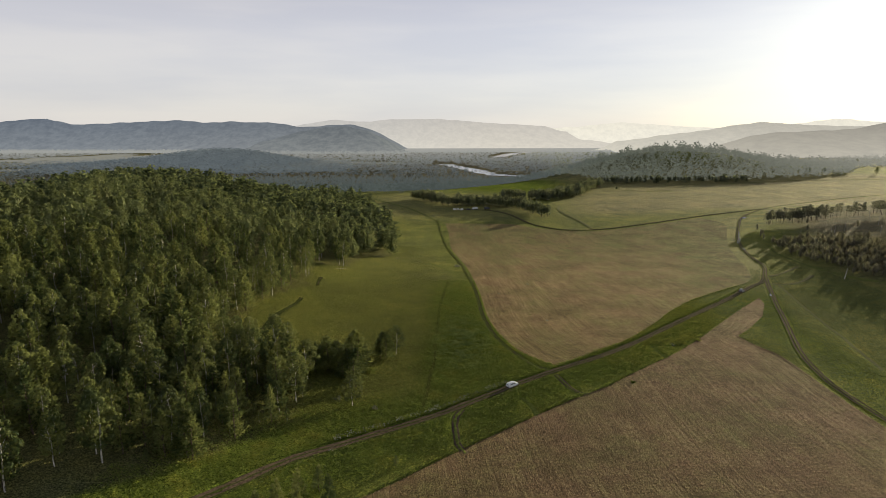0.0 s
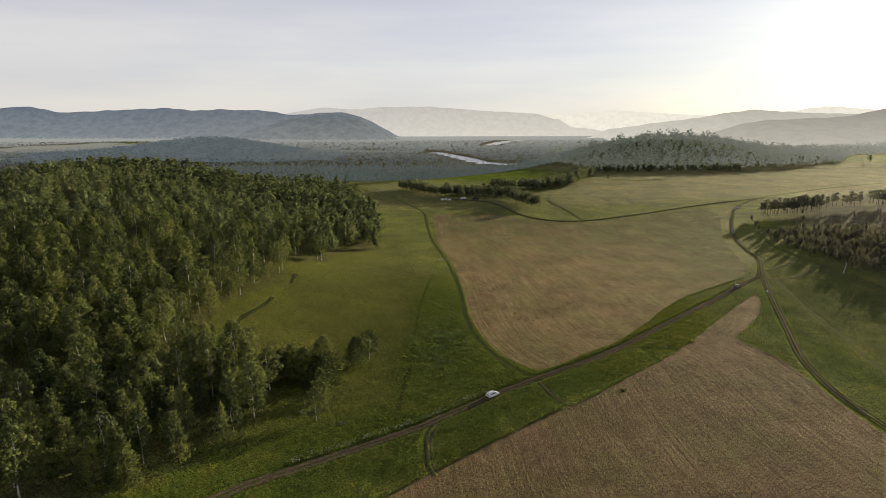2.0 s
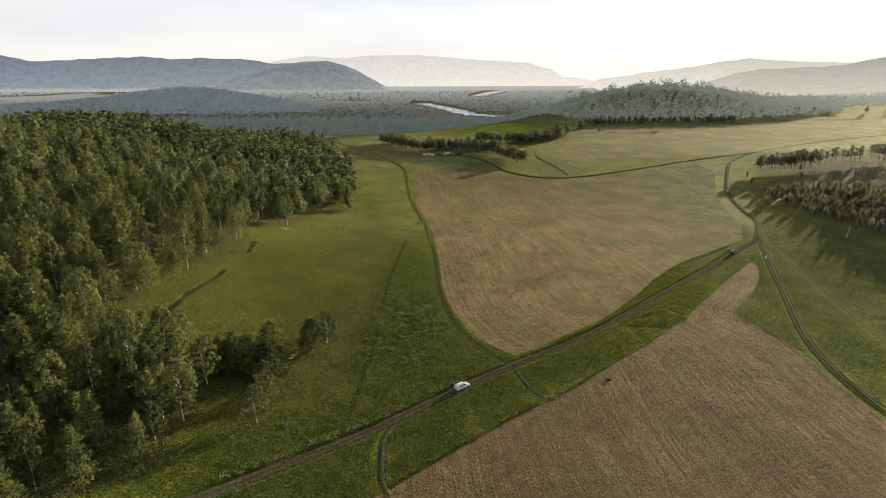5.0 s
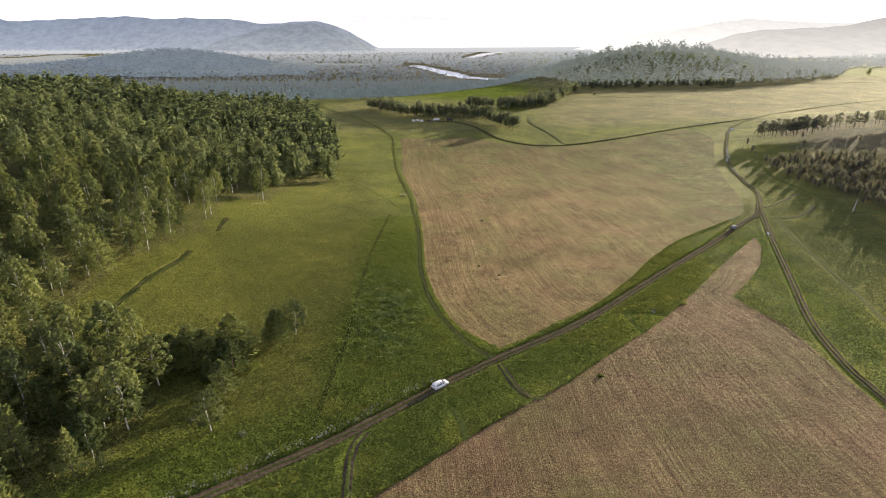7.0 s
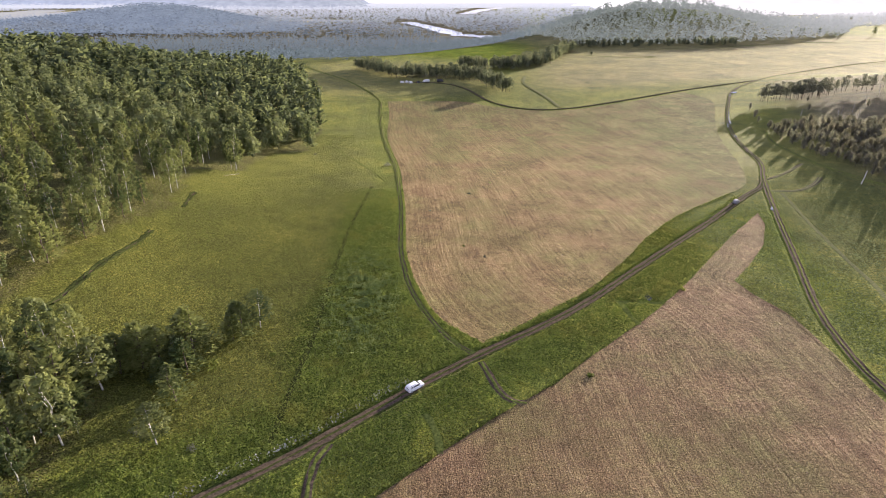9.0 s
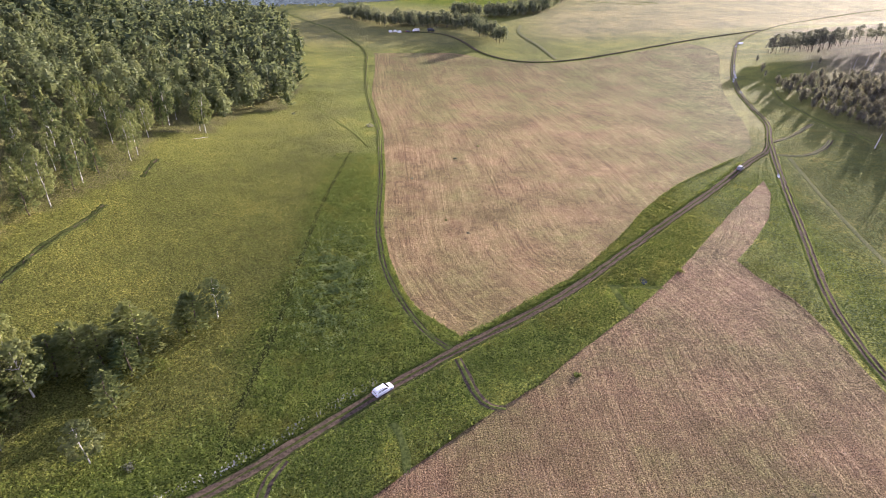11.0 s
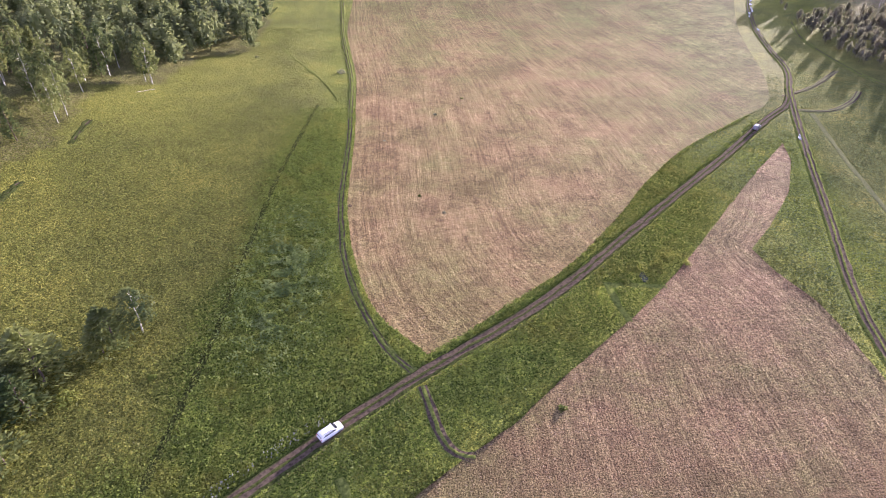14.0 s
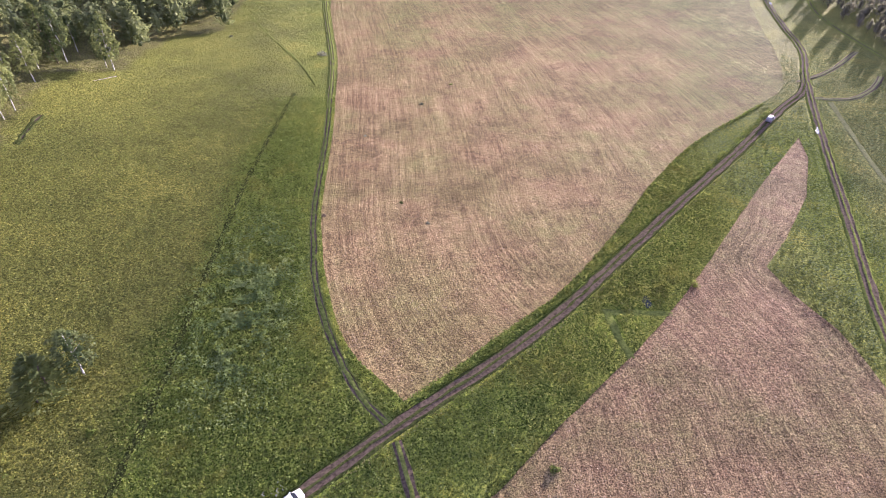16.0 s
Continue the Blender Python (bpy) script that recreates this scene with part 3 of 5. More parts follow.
def strip(name, line, profile, lift, label, category="road", wobble=0.12, side=None):
    """A strip swept along a line; profile holds (offset across, height, material slot of the next band)."""
    rng = np.random.default_rng(len(line))
    d = np.gradient(line, axis=0)
    d /= np.linalg.norm(d, axis=1)[:, None]
    nrm = np.stack([-d[:, 1], d[:, 0]], 1)
    k = len(profile)
    verts = []
    wob = rng.normal(0, wobble, (len(line), k))
    for c, (off, h, _) in enumerate(profile):
        xy = line + nrm * (off + wob[:, c:c + 1])
        z = terrain(xy[:, 0], xy[:, 1]) + lift + h + rng.normal(0, 0.015, len(line))
        verts.append(np.column_stack([xy, z]))
    v = np.stack(verts, 1).reshape(-1, 3)
    faces, idx = [], []
    for r in range(len(line) - 1):
        for c in range(k - 1):
            faces.append((r * k + c + 1, r * k + c, (r + 1) * k + c, (r + 1) * k + c + 1))
            idx.append(profile[c][2])
    me = quick_mesh(name, v, faces, [SOIL, side or VERGE], idx, True)
    return tagged(new(name, me), label, category, kind="structure")


# two ruts with a grassy crown between them
RUTS = [(-2.3, -0.12, 1), (-1.6, 0.16, 0), (-1.15, 0.02, 0), (-0.65, 0.03, 0), (-0.35, 0.14, 1), (0.3, 0.14, 0), (0.6, 0.03, 0), (1.1, 0.02, 0), (1.6, 0.14, 1), (2.3, -0.12, 1)]
strip("road", ROAD, [(o * 0.76, h, s) for o, h, s in RUTS], 0.12, "dark muddy two-rut dirt road across the meadow", side=TRACKSIDE)
strip("road_east", EAST_ROAD, [(o * 0.68, h, s) for o, h, s in RUTS], 0.15, "dark wet dirt road along the foot of the burnt hill")
strip("track_north", TRACK, [(o * 0.72, h, s) for o, h, s in RUTS], 0.2, "dirt track winding along the far edge of the field", side=TRACKSIDE)
strip("pathway", PATHWAY, [(-1.2, -0.1, 1), (-0.85, 0.1, 1), (-0.7, 0.02, 0), (-0.4, 0.02, 1), (-0.2, 0.12, 1), (0.2, 0.12, 1), (0.4, 0.02, 0), (0.7, 0.02, 1), (0.85, 0.1, 1), (1.2, -0.1, 1)], 0.1, "narrow grassy wheel track along the stubble edge")


# ---- trees ----
def leaf_quads(rng, centres, size, facing=None, scatter_by=0.48, upright=0.0):
    """Small crooked leaf sprays round given centres, four corners each. facing: the way they tend to look; upright: how far they stand on end."""
    n = len(centres)
    nrm = rng.normal(0, 1, (n, 3))
    if facing is not None:
        nrm = facing + scatter_by * nrm
    if upright:
        nrm[:, 2] *= 1 - upright
    nrm /= np.linalg.norm(nrm, axis=1)[:, None] + 1e-9
    ref = np.tile([0.0, 0.0, 1.0], (n, 1)) + rng.normal(0, 0.5 if upright else 1.5, (n, 3))
    b = np.cross(nrm, ref)
    b /= np.linalg.norm(b, axis=1)[:, None] + 1e-9
    a = np.cross(b, nrm)
    s = size * rng.uniform(0.6, 1.3, (n, 1))
    w = s * rng.uniform(0.55, 0.95, (n, 1))
    v = np.stack([centres - a * s * 0.5, centres + b * w * 0.5, centres + a * s * 0.5 + rng.normal(0, 0.08, (n, 3)) * s, centres - b * w * 0.5], 1)
    return v.reshape(-1, 3), np.arange(n * 4).reshape(-1, 4)


def crown_points(rng, kind, h, clusters, per):
    """Where the leaf sprays of a crown stand and which way they look: lumps of leaves on a broadleaf, feathery boughs in whorls on a conifer."""
    if kind == "pine":
        pts, way = [], []
        for c in range(clusters):
            t = rng.uniform(0.42, 1.0)
            r = h * 0.16 * rng.uniform(0.2, 1.0) * (1.3 - t)
            an = rng.uniform(0, 2 * math.pi)
            d = rng.normal(0, 1, (per, 3))
            pts.append(np.array([r * 1.6 * math.cos(an), r * 1.6 * math.sin(an), h * t]) + d * np.array([0.055, 0.055, 0.03]) * h)
            way.append(d * np.array([1, 1, 0.6]) + np.array([0.3 * math.cos(an), 0.3 * math.sin(an), 0.5]))
    elif kind == "birch":
        pts, way = [], []
        for c in range(clusters):
            t = (c + rng.uniform(0, 1)) / clusters
            an = 2.4 * c + rng.uniform(-0.6, 0.6)
            env = 0.185 * math.sin(math.pi * (0.10 + 0.86 * t) ** 0.85) ** 0.75
            rl = h * rng.uniform(0.8, 1.35) * (0.31 / clusters ** 0.44) * (1.12 - 0.45 * t)
            r = max(0.0, h * env * rng.uniform(0.72, 1.18) - 0.5 * rl)
            mid = np.array([r * math.cos(an), r * math.sin(an), h * (0.25 + 0.70 * t) + h * rng.normal(0, 0.015)])
            d = rng.normal(0, 1, (per, 3)) + np.array([0.75 * math.cos(an), 0.75 * math.sin(an), 0.45])
            d /= np.linalg.norm(d, axis=1)[:, None]
            pts.append(mid + d * rl * np.array([1.0, 1.0, 1.15]) * rng.uniform(0.7, 1.12, (per, 1)))
            way.append(d + np.array([0, 0, 0.15]))
    else:
        pts, way = [], []
        for c in range(clusters):
            t = ((c + rng.uniform(0, 1)) / clusters) ** 1.15
            an = 2.4 * c + rng.uniform(-0.7, 0.7)
            ln = h * (0.215 * (1 - t) ** 0.7 + 0.02) * rng.uniform(0.62, 1.25)
            u = rng.uniform(0.25, 1.0, per) ** 0.7
            side = rng.normal(0, 0.19, per) * ln * (0.35 + u)
            x = u * ln * math.cos(an) - side * math.sin(an)
            y = u * ln * math.sin(an) + side * math.cos(an)
            z = h * (0.10 + 0.86 * t) + u * u * ln * 0.34 - u * ln * 0.10 + rng.normal(0, 0.018, per) * h
            pts.append(np.stack([x, y, z], 1))
            way.append(np.stack([0.8 * math.cos(an) * u, 0.8 * math.sin(an) * u, 0.75 - 0.2 * u], 1))
    way = np.concatenate(way)
    return np.concatenate(pts), way / (np.linalg.norm(way, axis=1)[:, None] + 1e-6)


def crown_core(kind, h, sides=5):
    """The dense heart of a crown, where twigs and inner leaves shut out the light."""
    rows = {"birch": ((0.32, 0.02), (0.44, 0.065), (0.58, 0.085), (0.72, 0.065), (0.84, 0.02)), "cone": ((0.16, 0.03), (0.22, 0.085), (0.42, 0.066), (0.62, 0.04), (0.80, 0.012))}.get(kind)
    if not rows:
        return np.zeros((0, 3)), np.zeros((0, 4), int)
    an = np.arange(sides) * 2 * math.pi / sides
    v = np.concatenate([np.stack([h * r * (1 + 0.22 * np.sin(2 * an + 9 * z)) * np.cos(an + z), h * r * (1 + 0.22 * np.sin(3 * an + 5 * z)) * np.sin(an + z), np.full(sides, h * z)], 1) for z, r in rows])
    return v, np.array([(q * sides + k, q * sides + (k + 1) % sides, (q + 1) * sides + (k + 1) % sides, (q + 1) * sides + k) for q in range(len(rows) - 1) for k in range(sides)])


def spray_quads(rng, centres, way, length):
    """Slender needle sprays that follow their boughs outwards and up."""
    n = len(centres)
    a = way * np.array([1.0, 1.0, 0.55]) + rng.normal(0, 0.28, (n, 3))
    a /= np.linalg.norm(a, axis=1)[:, None] + 1e-9
    b = np.cross(a, np.array([0, 0, 1.0]) + rng.normal(0, 0.7, (n, 3)))
    b /= np.linalg.norm(b, axis=1)[:, None] + 1e-9
    s = length * rng.uniform(0.6, 1.3, (n, 1))
    w = s * rng.uniform(0.28, 0.48, (n, 1))
    v = np.stack([centres - a * s * 0.5, centres + b * w * 0.5 + a * s * 0.1, centres + a * s * 0.5, centres - b * w * 0.5 + a * s * 0.1], 1)
    return v.reshape(-1, 3), np.arange(n * 4).reshape(-1, 4)


def crown_quads(rng, kind, h, clusters, per, size, core, scatter_by=0.3):
    c, way = crown_points(rng, kind, h, clusters, per)
    v, f = spray_quads(rng, c, way, size * 1.9) if kind == "cone" else leaf_quads(rng, c, size, way, scatter_by)
    if not core:
        return v, f
    cv, cf = crown_core(kind, h)
    return np.concatenate([v, cv]), np.concatenate([f, cf + len(v)])


def limbs_mesh(name, rng, kind, h, mat):
    """Tapered trunk that leans a little, with limbs."""
    verts, faces = [], []

    def tube(p0, p1, r0, r1, sides, rings):
        base = len(verts)
        p0, p1 = np.array(p0), np.array(p1)
        axis = p1 - p0
        u = np.cross(axis, (0.3, 0.9, 0.2))
        u /= np.linalg.norm(u)
        w = np.cross(axis, u)
        w /= np.linalg.norm(w)
        for q in range(rings + 1):
            t = q / rings
            c = p0 + axis * t + (rng.normal(0, 0.012, 3) * np.linalg.norm(axis) if 0 < q < rings else 0)
            r = r0 + (r1 - r0) * t
            for s in range(sides):
                an = 2 * math.pi * s / sides
                verts.append(c + r * (u * math.cos(an) + w * math.sin(an)))
        for q in range(rings):
            for s in range(sides):
                n = (s + 1) % sides
                faces.append((base + q * sides + s, base + q * sides + n, base + (q + 1) * sides + n, base + (q + 1) * sides + s))
    lean = rng.normal(0, 0.03, 2) * h
    r = h * (0.011 if kind == "birch" else 0.014)
    tube((0, 0, -0.6), (lean[0], lean[1], h * 0.96), r, r * 0.15, 6, 5)
    for k in range(9):
        t = rng.uniform(0.3, 0.85) if kind != "pine" else rng.uniform(0.5, 0.92)
        an = rng.uniform(0, 2 * math.pi)
        ln = h * (0.17 if kind == "birch" else 0.13) * (1.15 - t)
        p = np.array([lean[0] * t, lean[1] * t, h * t * 0.96])
        up = 0.9 if kind == "birch" else 0.05
        tube(p, p + np.array([math.cos(an) * ln, math.sin(an) * ln, ln * up]), r * 0.35, r * 0.08, 4, 1)
    return quick_mesh(name, np.array(verts), faces, mat, None, True)


def tree_model(kind, seed, h, leaf_mat, bark_mat, clusters, per, size, core=False):
    rng = np.random.default_rng(seed)
    v, f = crown_quads(rng, kind, h, clusters, per, size, core)
    return limbs_mesh("trunk", rng, kind, h, bark_mat), quick_mesh("crown", v, f, leaf_mat)


TREES = []


def plant(name, model, x, y, scale, turn, label, category, group, squash=1.0):
    trunk, crown = model
    ob = empty(name, Matrix.LocRotScale((x, y, height(x, y)), Euler((0, 0, turn)), (scale * squash, scale * squash, scale)), label, category, group)
    for n, me in (("trunk", trunk), ("crown", crown)):
        c = new(n, me)
        c.parent = ob
    TREES.append((x, y))
    return ob


BIRCHES = [tree_model("birch", s, 10, BIRCH, BIRCHBARK, 66, 22, 0.37) for s in range(1, 6)]
LARCHES = [tree_model("cone", s, 10, LARCH, BARK, 64, 15, 0.36) for s in range(11, 15)]
SPRUCES = [tree_model("cone", s, 10, SPRUCE, BARK, 96, 18, 0.27) for s in range(21, 23)]
PINES = [tree_model("pine", s, 10, PINE, BARK, 30, 17, 0.52) for s in range(31, 34)]

rng = np.random.default_rng(12)


def scatter(poly, gap, jitter=0.42):
    poly = np.asarray(poly, float)
    lo, hi = poly.min(0), poly.max(0)
    a, b = np.meshgrid(np.arange(lo[0], hi[0], gap), np.arange(lo[1], hi[1], gap))
    p = np.stack([a.ravel(), b.ravel()], 1) + rng.uniform(-jitter, jitter, (a.size, 2)) * gap
    return p[inside(p[:, 0], p[:, 1], poly)]


woods = np.vstack([scatter(FOREST, 9.3, 0.48), scatter([(-44, 170), (-43, 152), (-58, 130), (-78, 108), (-100, 82), (-190, 75), (-180, 230), (-84, 230), (-82, 198), (-52, 186)], 8.8, 0.48)])
woods = woods[(away(woods[:, 0], woods[:, 1], ROAD) > 5)]
# thin out the near slope, where the ground shows between the trees
thin = (woods[:, 1] < 200) & (rng.uniform(0, 1, len(woods)) < 0.08)
woods = woods[~thin]
near = np.argsort(np.hypot(woods[:, 0] - 10, (woods[:, 1] - 120) * 0.8))
hero, rest = woods[near[:540]], woods[near[540:]]
for x, y in hero:
    k = rng.uniform()
    h = rng.uniform(1.1, 2.0) * (0.9 if y < 170 else 1.0)
    if k < 0.58:
        plant("birch", BIRCHES[rng.integers(5)], x, y, h, rng.uniform(0, 6.28), "birch with pale trunk and olive crown in the hillside wood", "tree", "hillside birches", rng.uniform(0.88, 1.2))
    else:
        plant("larch", LARCHES[rng.integers(4)], x, y, h * 1.05, rng.uniform(0, 6.28), "tapering green larch in the hillside wood", "tree", "hillside larches", rng.uniform(0.9, 1.2))


def woods_mesh(name, pts, templates, heights, mat, label, category="woods", wide=1.0):
    """Many trees joined into one mesh."""
    n0 = 0
    pick = rng.integers(0, len(templates), len(pts))
    allv, allf = [], []
    z = terrain(pts[:, 0], pts[:, 1])
    for k, (tv, tf) in enumerate(templates):
        sel = np.where(pick == k)[0]
        if not len(sel):
            continue
        an = rng.uniform(0, 6.28, len(sel))
        c, s, h = np.cos(an), np.sin(an), heights[sel]
        wd = h * wide * rng.uniform(0.85, 1.2, len(sel))
        x = (tv[None, :, 0] * c[:, None] - tv[None, :, 1] * s[:, None]) * wd[:, None] + pts[sel, 0:1]
        y = (tv[None, :, 0] * s[:, None] + tv[None, :, 1] * c[:, None]) * wd[:, None] + pts[sel, 1:2]
        zz = tv[None, :, 2] * h[:, None] + z[sel][:, None]
        allv.append(np.stack([x, y, zz], 2).reshape(-1, 3))
        allf.append((tf[None] + (np.arange(len(sel)) * len(tv))[:, None, None] + n0).reshape(-1, tf.shape[1]))
        n0 += len(sel) * len(tv)
    me = quick_mesh(name, np.concatenate(allv), np.concatenate(allf), mat)
    return tagged(new(name, me), label, category, kind="stuff")


def template(kind, seed, clusters, per, size, core=True):
    return crown_quads(np.random.default_rng(seed), kind, 1.0, clusters, per, size, core)


MID = [template("birch", s, 40, 8, 0.058) for s in range(50, 54)] + [template("cone", s, 40, 7, 0.062) for s in range(60, 64)]
LOW = [template("birch", s, 12, 3, 0.15) for s in range(70, 74)] + [template("cone", s, 14, 3, 0.14) for s in range(80, 83)]
KNOLL = [template("birch", s, 12, 3, 0.125, False) for s in range(84, 87)] + [template("cone", s, 12, 3, 0.12, False) for s in (88, 89)]
TINY = [template("birch", s, 4, 3, 0.2, False) for s in range(90, 94)] + [template("cone", s, 4, 3, 0.15, False) for s in range(95, 98)]
SMALL = [template("birch", s, 6, 4, 0.15, False) for s in range(100, 103)] + [template("cone", s, 8, 3, 0.13, False) for s in range(105, 109)]

close = (rest[:, 1] < 430) & (rest[:, 0] > -235)
woods_mesh("hillside_woods", rest[close], MID, rng.uniform(11, 21, close.sum()), WOODS, "dense mixed birch and larch wood on the hillside", wide=1.2)
woods_mesh("far_hillside_woods", rest[~close], LOW, rng.uniform(12, 19.5, (~close).sum()), WOODS, "dense mixed wood over the hill's far shoulder", wide=1.2)

# valley woods, haze painted in as glow
valley = np.vstack([scatter([(-900, 790), (-60, 800), (60, 960), (330, 1180), (200, 1500), (-900, 1500)], 9.5),
                    scatter([(-1900, 1300), (-900, 1100), (-900, 1500), (200, 1500), (500, 1600), (1500, 2800), (-2600, 2800)], 21),
                    scatter([(-2800, 2800), (1300, 2800), (1300, 3500), (-200, 3700), (-3400, 3850)], 26),
                    scatter([(-1450, 1900), (-1100, 1740), (-780, 1680), (-420, 1800), (-380, 2050), (-600, 2150), (-1300, 2100)], 14)])
open_land = np.zeros(len(valley), bool)
for cx, cy, sx, sy in OPEN_LAND:
    open_land |= hump(valley[:, 0], valley[:, 1], cx, cy, sx, sy, 1.3) > 0.55
RIVER = curve_through([(0, 2230), (39, 2090), (83, 1928), (139, 1693), (188, 1625), (300, 1560), (560, 1400)], 25)
RIVER_FAR = curve_through([(260, 2800), (295, 2946), (350, 3130), (412, 3323), (520, 3480)], 25)
for back in (0, 40, 80, 120):
    open_land |= away(valley[:, 0] + back * 0.06, valley[:, 1] + back, RIVER) < 38
    open_land |= away(valley[:, 0] + back * 0.1, valley[:, 1] + back * 1.5, RIVER_FAR) < 55
valley = valley[~open_land]
far = valley[:, 1] > 1560
woods_mesh("backdrop_valley_woods", valley[~far], SMALL, rng.uniform(8, 15, (~far).sum()), FARWOODS, "mixed woodland covering the valley floor, haze painted in as glow", wide=1.05)
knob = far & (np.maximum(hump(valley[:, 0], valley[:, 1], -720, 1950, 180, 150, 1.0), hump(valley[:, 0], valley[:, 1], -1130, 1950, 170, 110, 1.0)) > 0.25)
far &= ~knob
woods_mesh("backdrop_woods", valley[far], TINY, rng.uniform(10, 20, far.sum()), BACKWOODS, "blue woods far across the valley, haze painted in as glow", "woods", 1.9)
woods_mesh("backdrop_hill_woods", valley[knob], TINY, rng.uniform(9, 15, knob.sum()), HILLWOODS, "dark woods on a low hill in the valley, haze painted in as glow", "woods", 2.2)

# glowing sheet added beneath the hill's trees to cover the shaded gaps
hx, hy = np.meshgrid(np.linspace(-1500, -300, 41), np.linspace(1640, 2300, 23))
hz = terrain(hx.ravel(), hy.ravel()) + np.where(hump(hx.ravel(), hy.ravel(), -800, 1950, 330, 190, 1.0) > 0.25, 4.0, -3.0)
p, q = np.meshgrid(np.arange(40), np.arange(22))
a = (q * 41 + p).ravel()
tagged(new("backdrop_hill_glow", quick_mesh("backdrop_hill_glow", np.stack([hx.ravel(), hy.ravel(), hz], 1), np.stack([a, a + 1, a + 42, a + 41], 1), HILLWOODS, None, True)),
       "glowing sheet added under the trees of the low hill in the valley", "hill", kind="structure")

# wooded hill above the green meadow, haze and sunward glare glowing from its trees
knoll = scatter([(205, 1190), (240, 1045), (262, 952), (380, 952), (500, 962), (620, 1000), (760, 1090), (900, 1260), (780, 1400), (420, 1400), (240, 1330)], 9.0)
woods_mesh("backdrop_knoll_woods", knoll, KNOLL, rng.uniform(8, 14, len(knoll)) * np.where(rng.uniform(0, 1, len(knoll)) < 0.12, 1.6, 1.0), KNOLLWOODS, "woods over the rounded hill, grey-green haze painted in as glow", wide=1.4)

# glowing trees added to cover the ground that the ridge leaves in shadow
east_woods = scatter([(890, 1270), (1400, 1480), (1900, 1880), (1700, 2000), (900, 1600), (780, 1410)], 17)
woods_mesh("backdrop_east_woods", east_woods, KNOLL, rng.uniform(9, 15, len(east_woods)), KNOLLWOODS, "pale woods beyond the dry grassland, haze painted in as glow", wide=1.7)

# far ridges, their haze painted as glowing colour
def ridge(name, x0, x1, y0, depth, profile, mat, label, seed):
    """A mountain ridge with spurs: crest heights along its length, falling to the valley on both sides."""
    xs = np.linspace(x0, x1, 220)
    ts = np.linspace(-1, 1, 34)
    crest = np.interp(xs, *zip(*profile))
    ker = np.ones(3) / 3
    crest = np.convolve(np.pad(crest, 1, mode="edge"), ker, "valid")
    Xr, Tr = np.meshgrid(xs, ts)
    Z = np.zeros_like(Xr)
    for a in range(Xr.shape[0]):
        for b in range(Xr.shape[1]):
            spur = noise.noise(Vector((Xr[a, b] * 0.0022, Tr[a, b] * 0.8 + seed, seed)))
            fine = noise.noise(Vector((Xr[a, b] * 0.012, Tr[a, b] * 4, seed + 5)))
            s = max(0.0, 1 - abs(Tr[a, b])) ** 1.15
            Z[a, b] = -45 + (crest[b] + 45) * s * (1 + 0.55 * spur * (1 - s)) + 7 * fine * s
    v = np.stack([Xr.ravel(), (y0 + Tr * depth).ravel(), Z.ravel()], 1)
    n = len(xs)
    p, q = np.meshgrid(np.arange(n - 1), np.arange(len(ts) - 1))
    a = (q * n + p).ravel()
    me = quick_mesh(name, v, np.stack([a, a + 1, a + 1 + n, a + n], 1), mat, None, True)
    return tagged(new(name, me), label, "mountains", kind="structure")


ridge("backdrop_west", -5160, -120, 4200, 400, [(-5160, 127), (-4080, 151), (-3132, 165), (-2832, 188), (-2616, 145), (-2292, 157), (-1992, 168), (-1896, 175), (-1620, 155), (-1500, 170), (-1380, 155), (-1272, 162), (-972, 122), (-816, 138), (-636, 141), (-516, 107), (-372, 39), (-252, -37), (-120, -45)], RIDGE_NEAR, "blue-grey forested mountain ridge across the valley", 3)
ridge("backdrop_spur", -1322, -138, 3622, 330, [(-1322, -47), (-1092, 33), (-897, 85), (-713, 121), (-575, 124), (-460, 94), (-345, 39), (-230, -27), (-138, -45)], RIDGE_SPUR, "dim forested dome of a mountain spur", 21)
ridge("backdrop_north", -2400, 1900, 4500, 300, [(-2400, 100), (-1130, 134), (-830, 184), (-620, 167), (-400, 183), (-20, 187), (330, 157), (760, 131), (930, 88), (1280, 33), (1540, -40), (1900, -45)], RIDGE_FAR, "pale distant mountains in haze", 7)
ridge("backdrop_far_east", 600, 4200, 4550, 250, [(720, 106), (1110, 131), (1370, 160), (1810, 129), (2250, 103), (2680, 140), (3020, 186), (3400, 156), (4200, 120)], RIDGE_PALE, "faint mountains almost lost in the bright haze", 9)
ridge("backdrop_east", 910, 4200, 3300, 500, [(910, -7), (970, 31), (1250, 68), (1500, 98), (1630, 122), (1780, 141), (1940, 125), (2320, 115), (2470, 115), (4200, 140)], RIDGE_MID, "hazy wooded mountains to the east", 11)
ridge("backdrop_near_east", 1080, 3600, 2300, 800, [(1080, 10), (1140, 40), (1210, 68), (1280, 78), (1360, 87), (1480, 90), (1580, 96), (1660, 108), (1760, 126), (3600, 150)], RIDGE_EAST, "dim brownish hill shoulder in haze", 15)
# sheet laid over the valley floor whose glow imitates haze
vx, vy = np.meshgrid(np.linspace(-4800, 2600, 40), np.concatenate([np.linspace(3500, 3600, 4), np.linspace(3700, 4990, 12)]))
vz = np.maximum(terrain(vx.ravel(), vy.ravel()), -37) + np.where(vy.ravel() < 3510, -1.0, 4.0)
n = vx.shape[1]
p, q = np.meshgrid(np.arange(n - 1), np.arange(vx.shape[0] - 1))
a = (q * n + p).ravel()
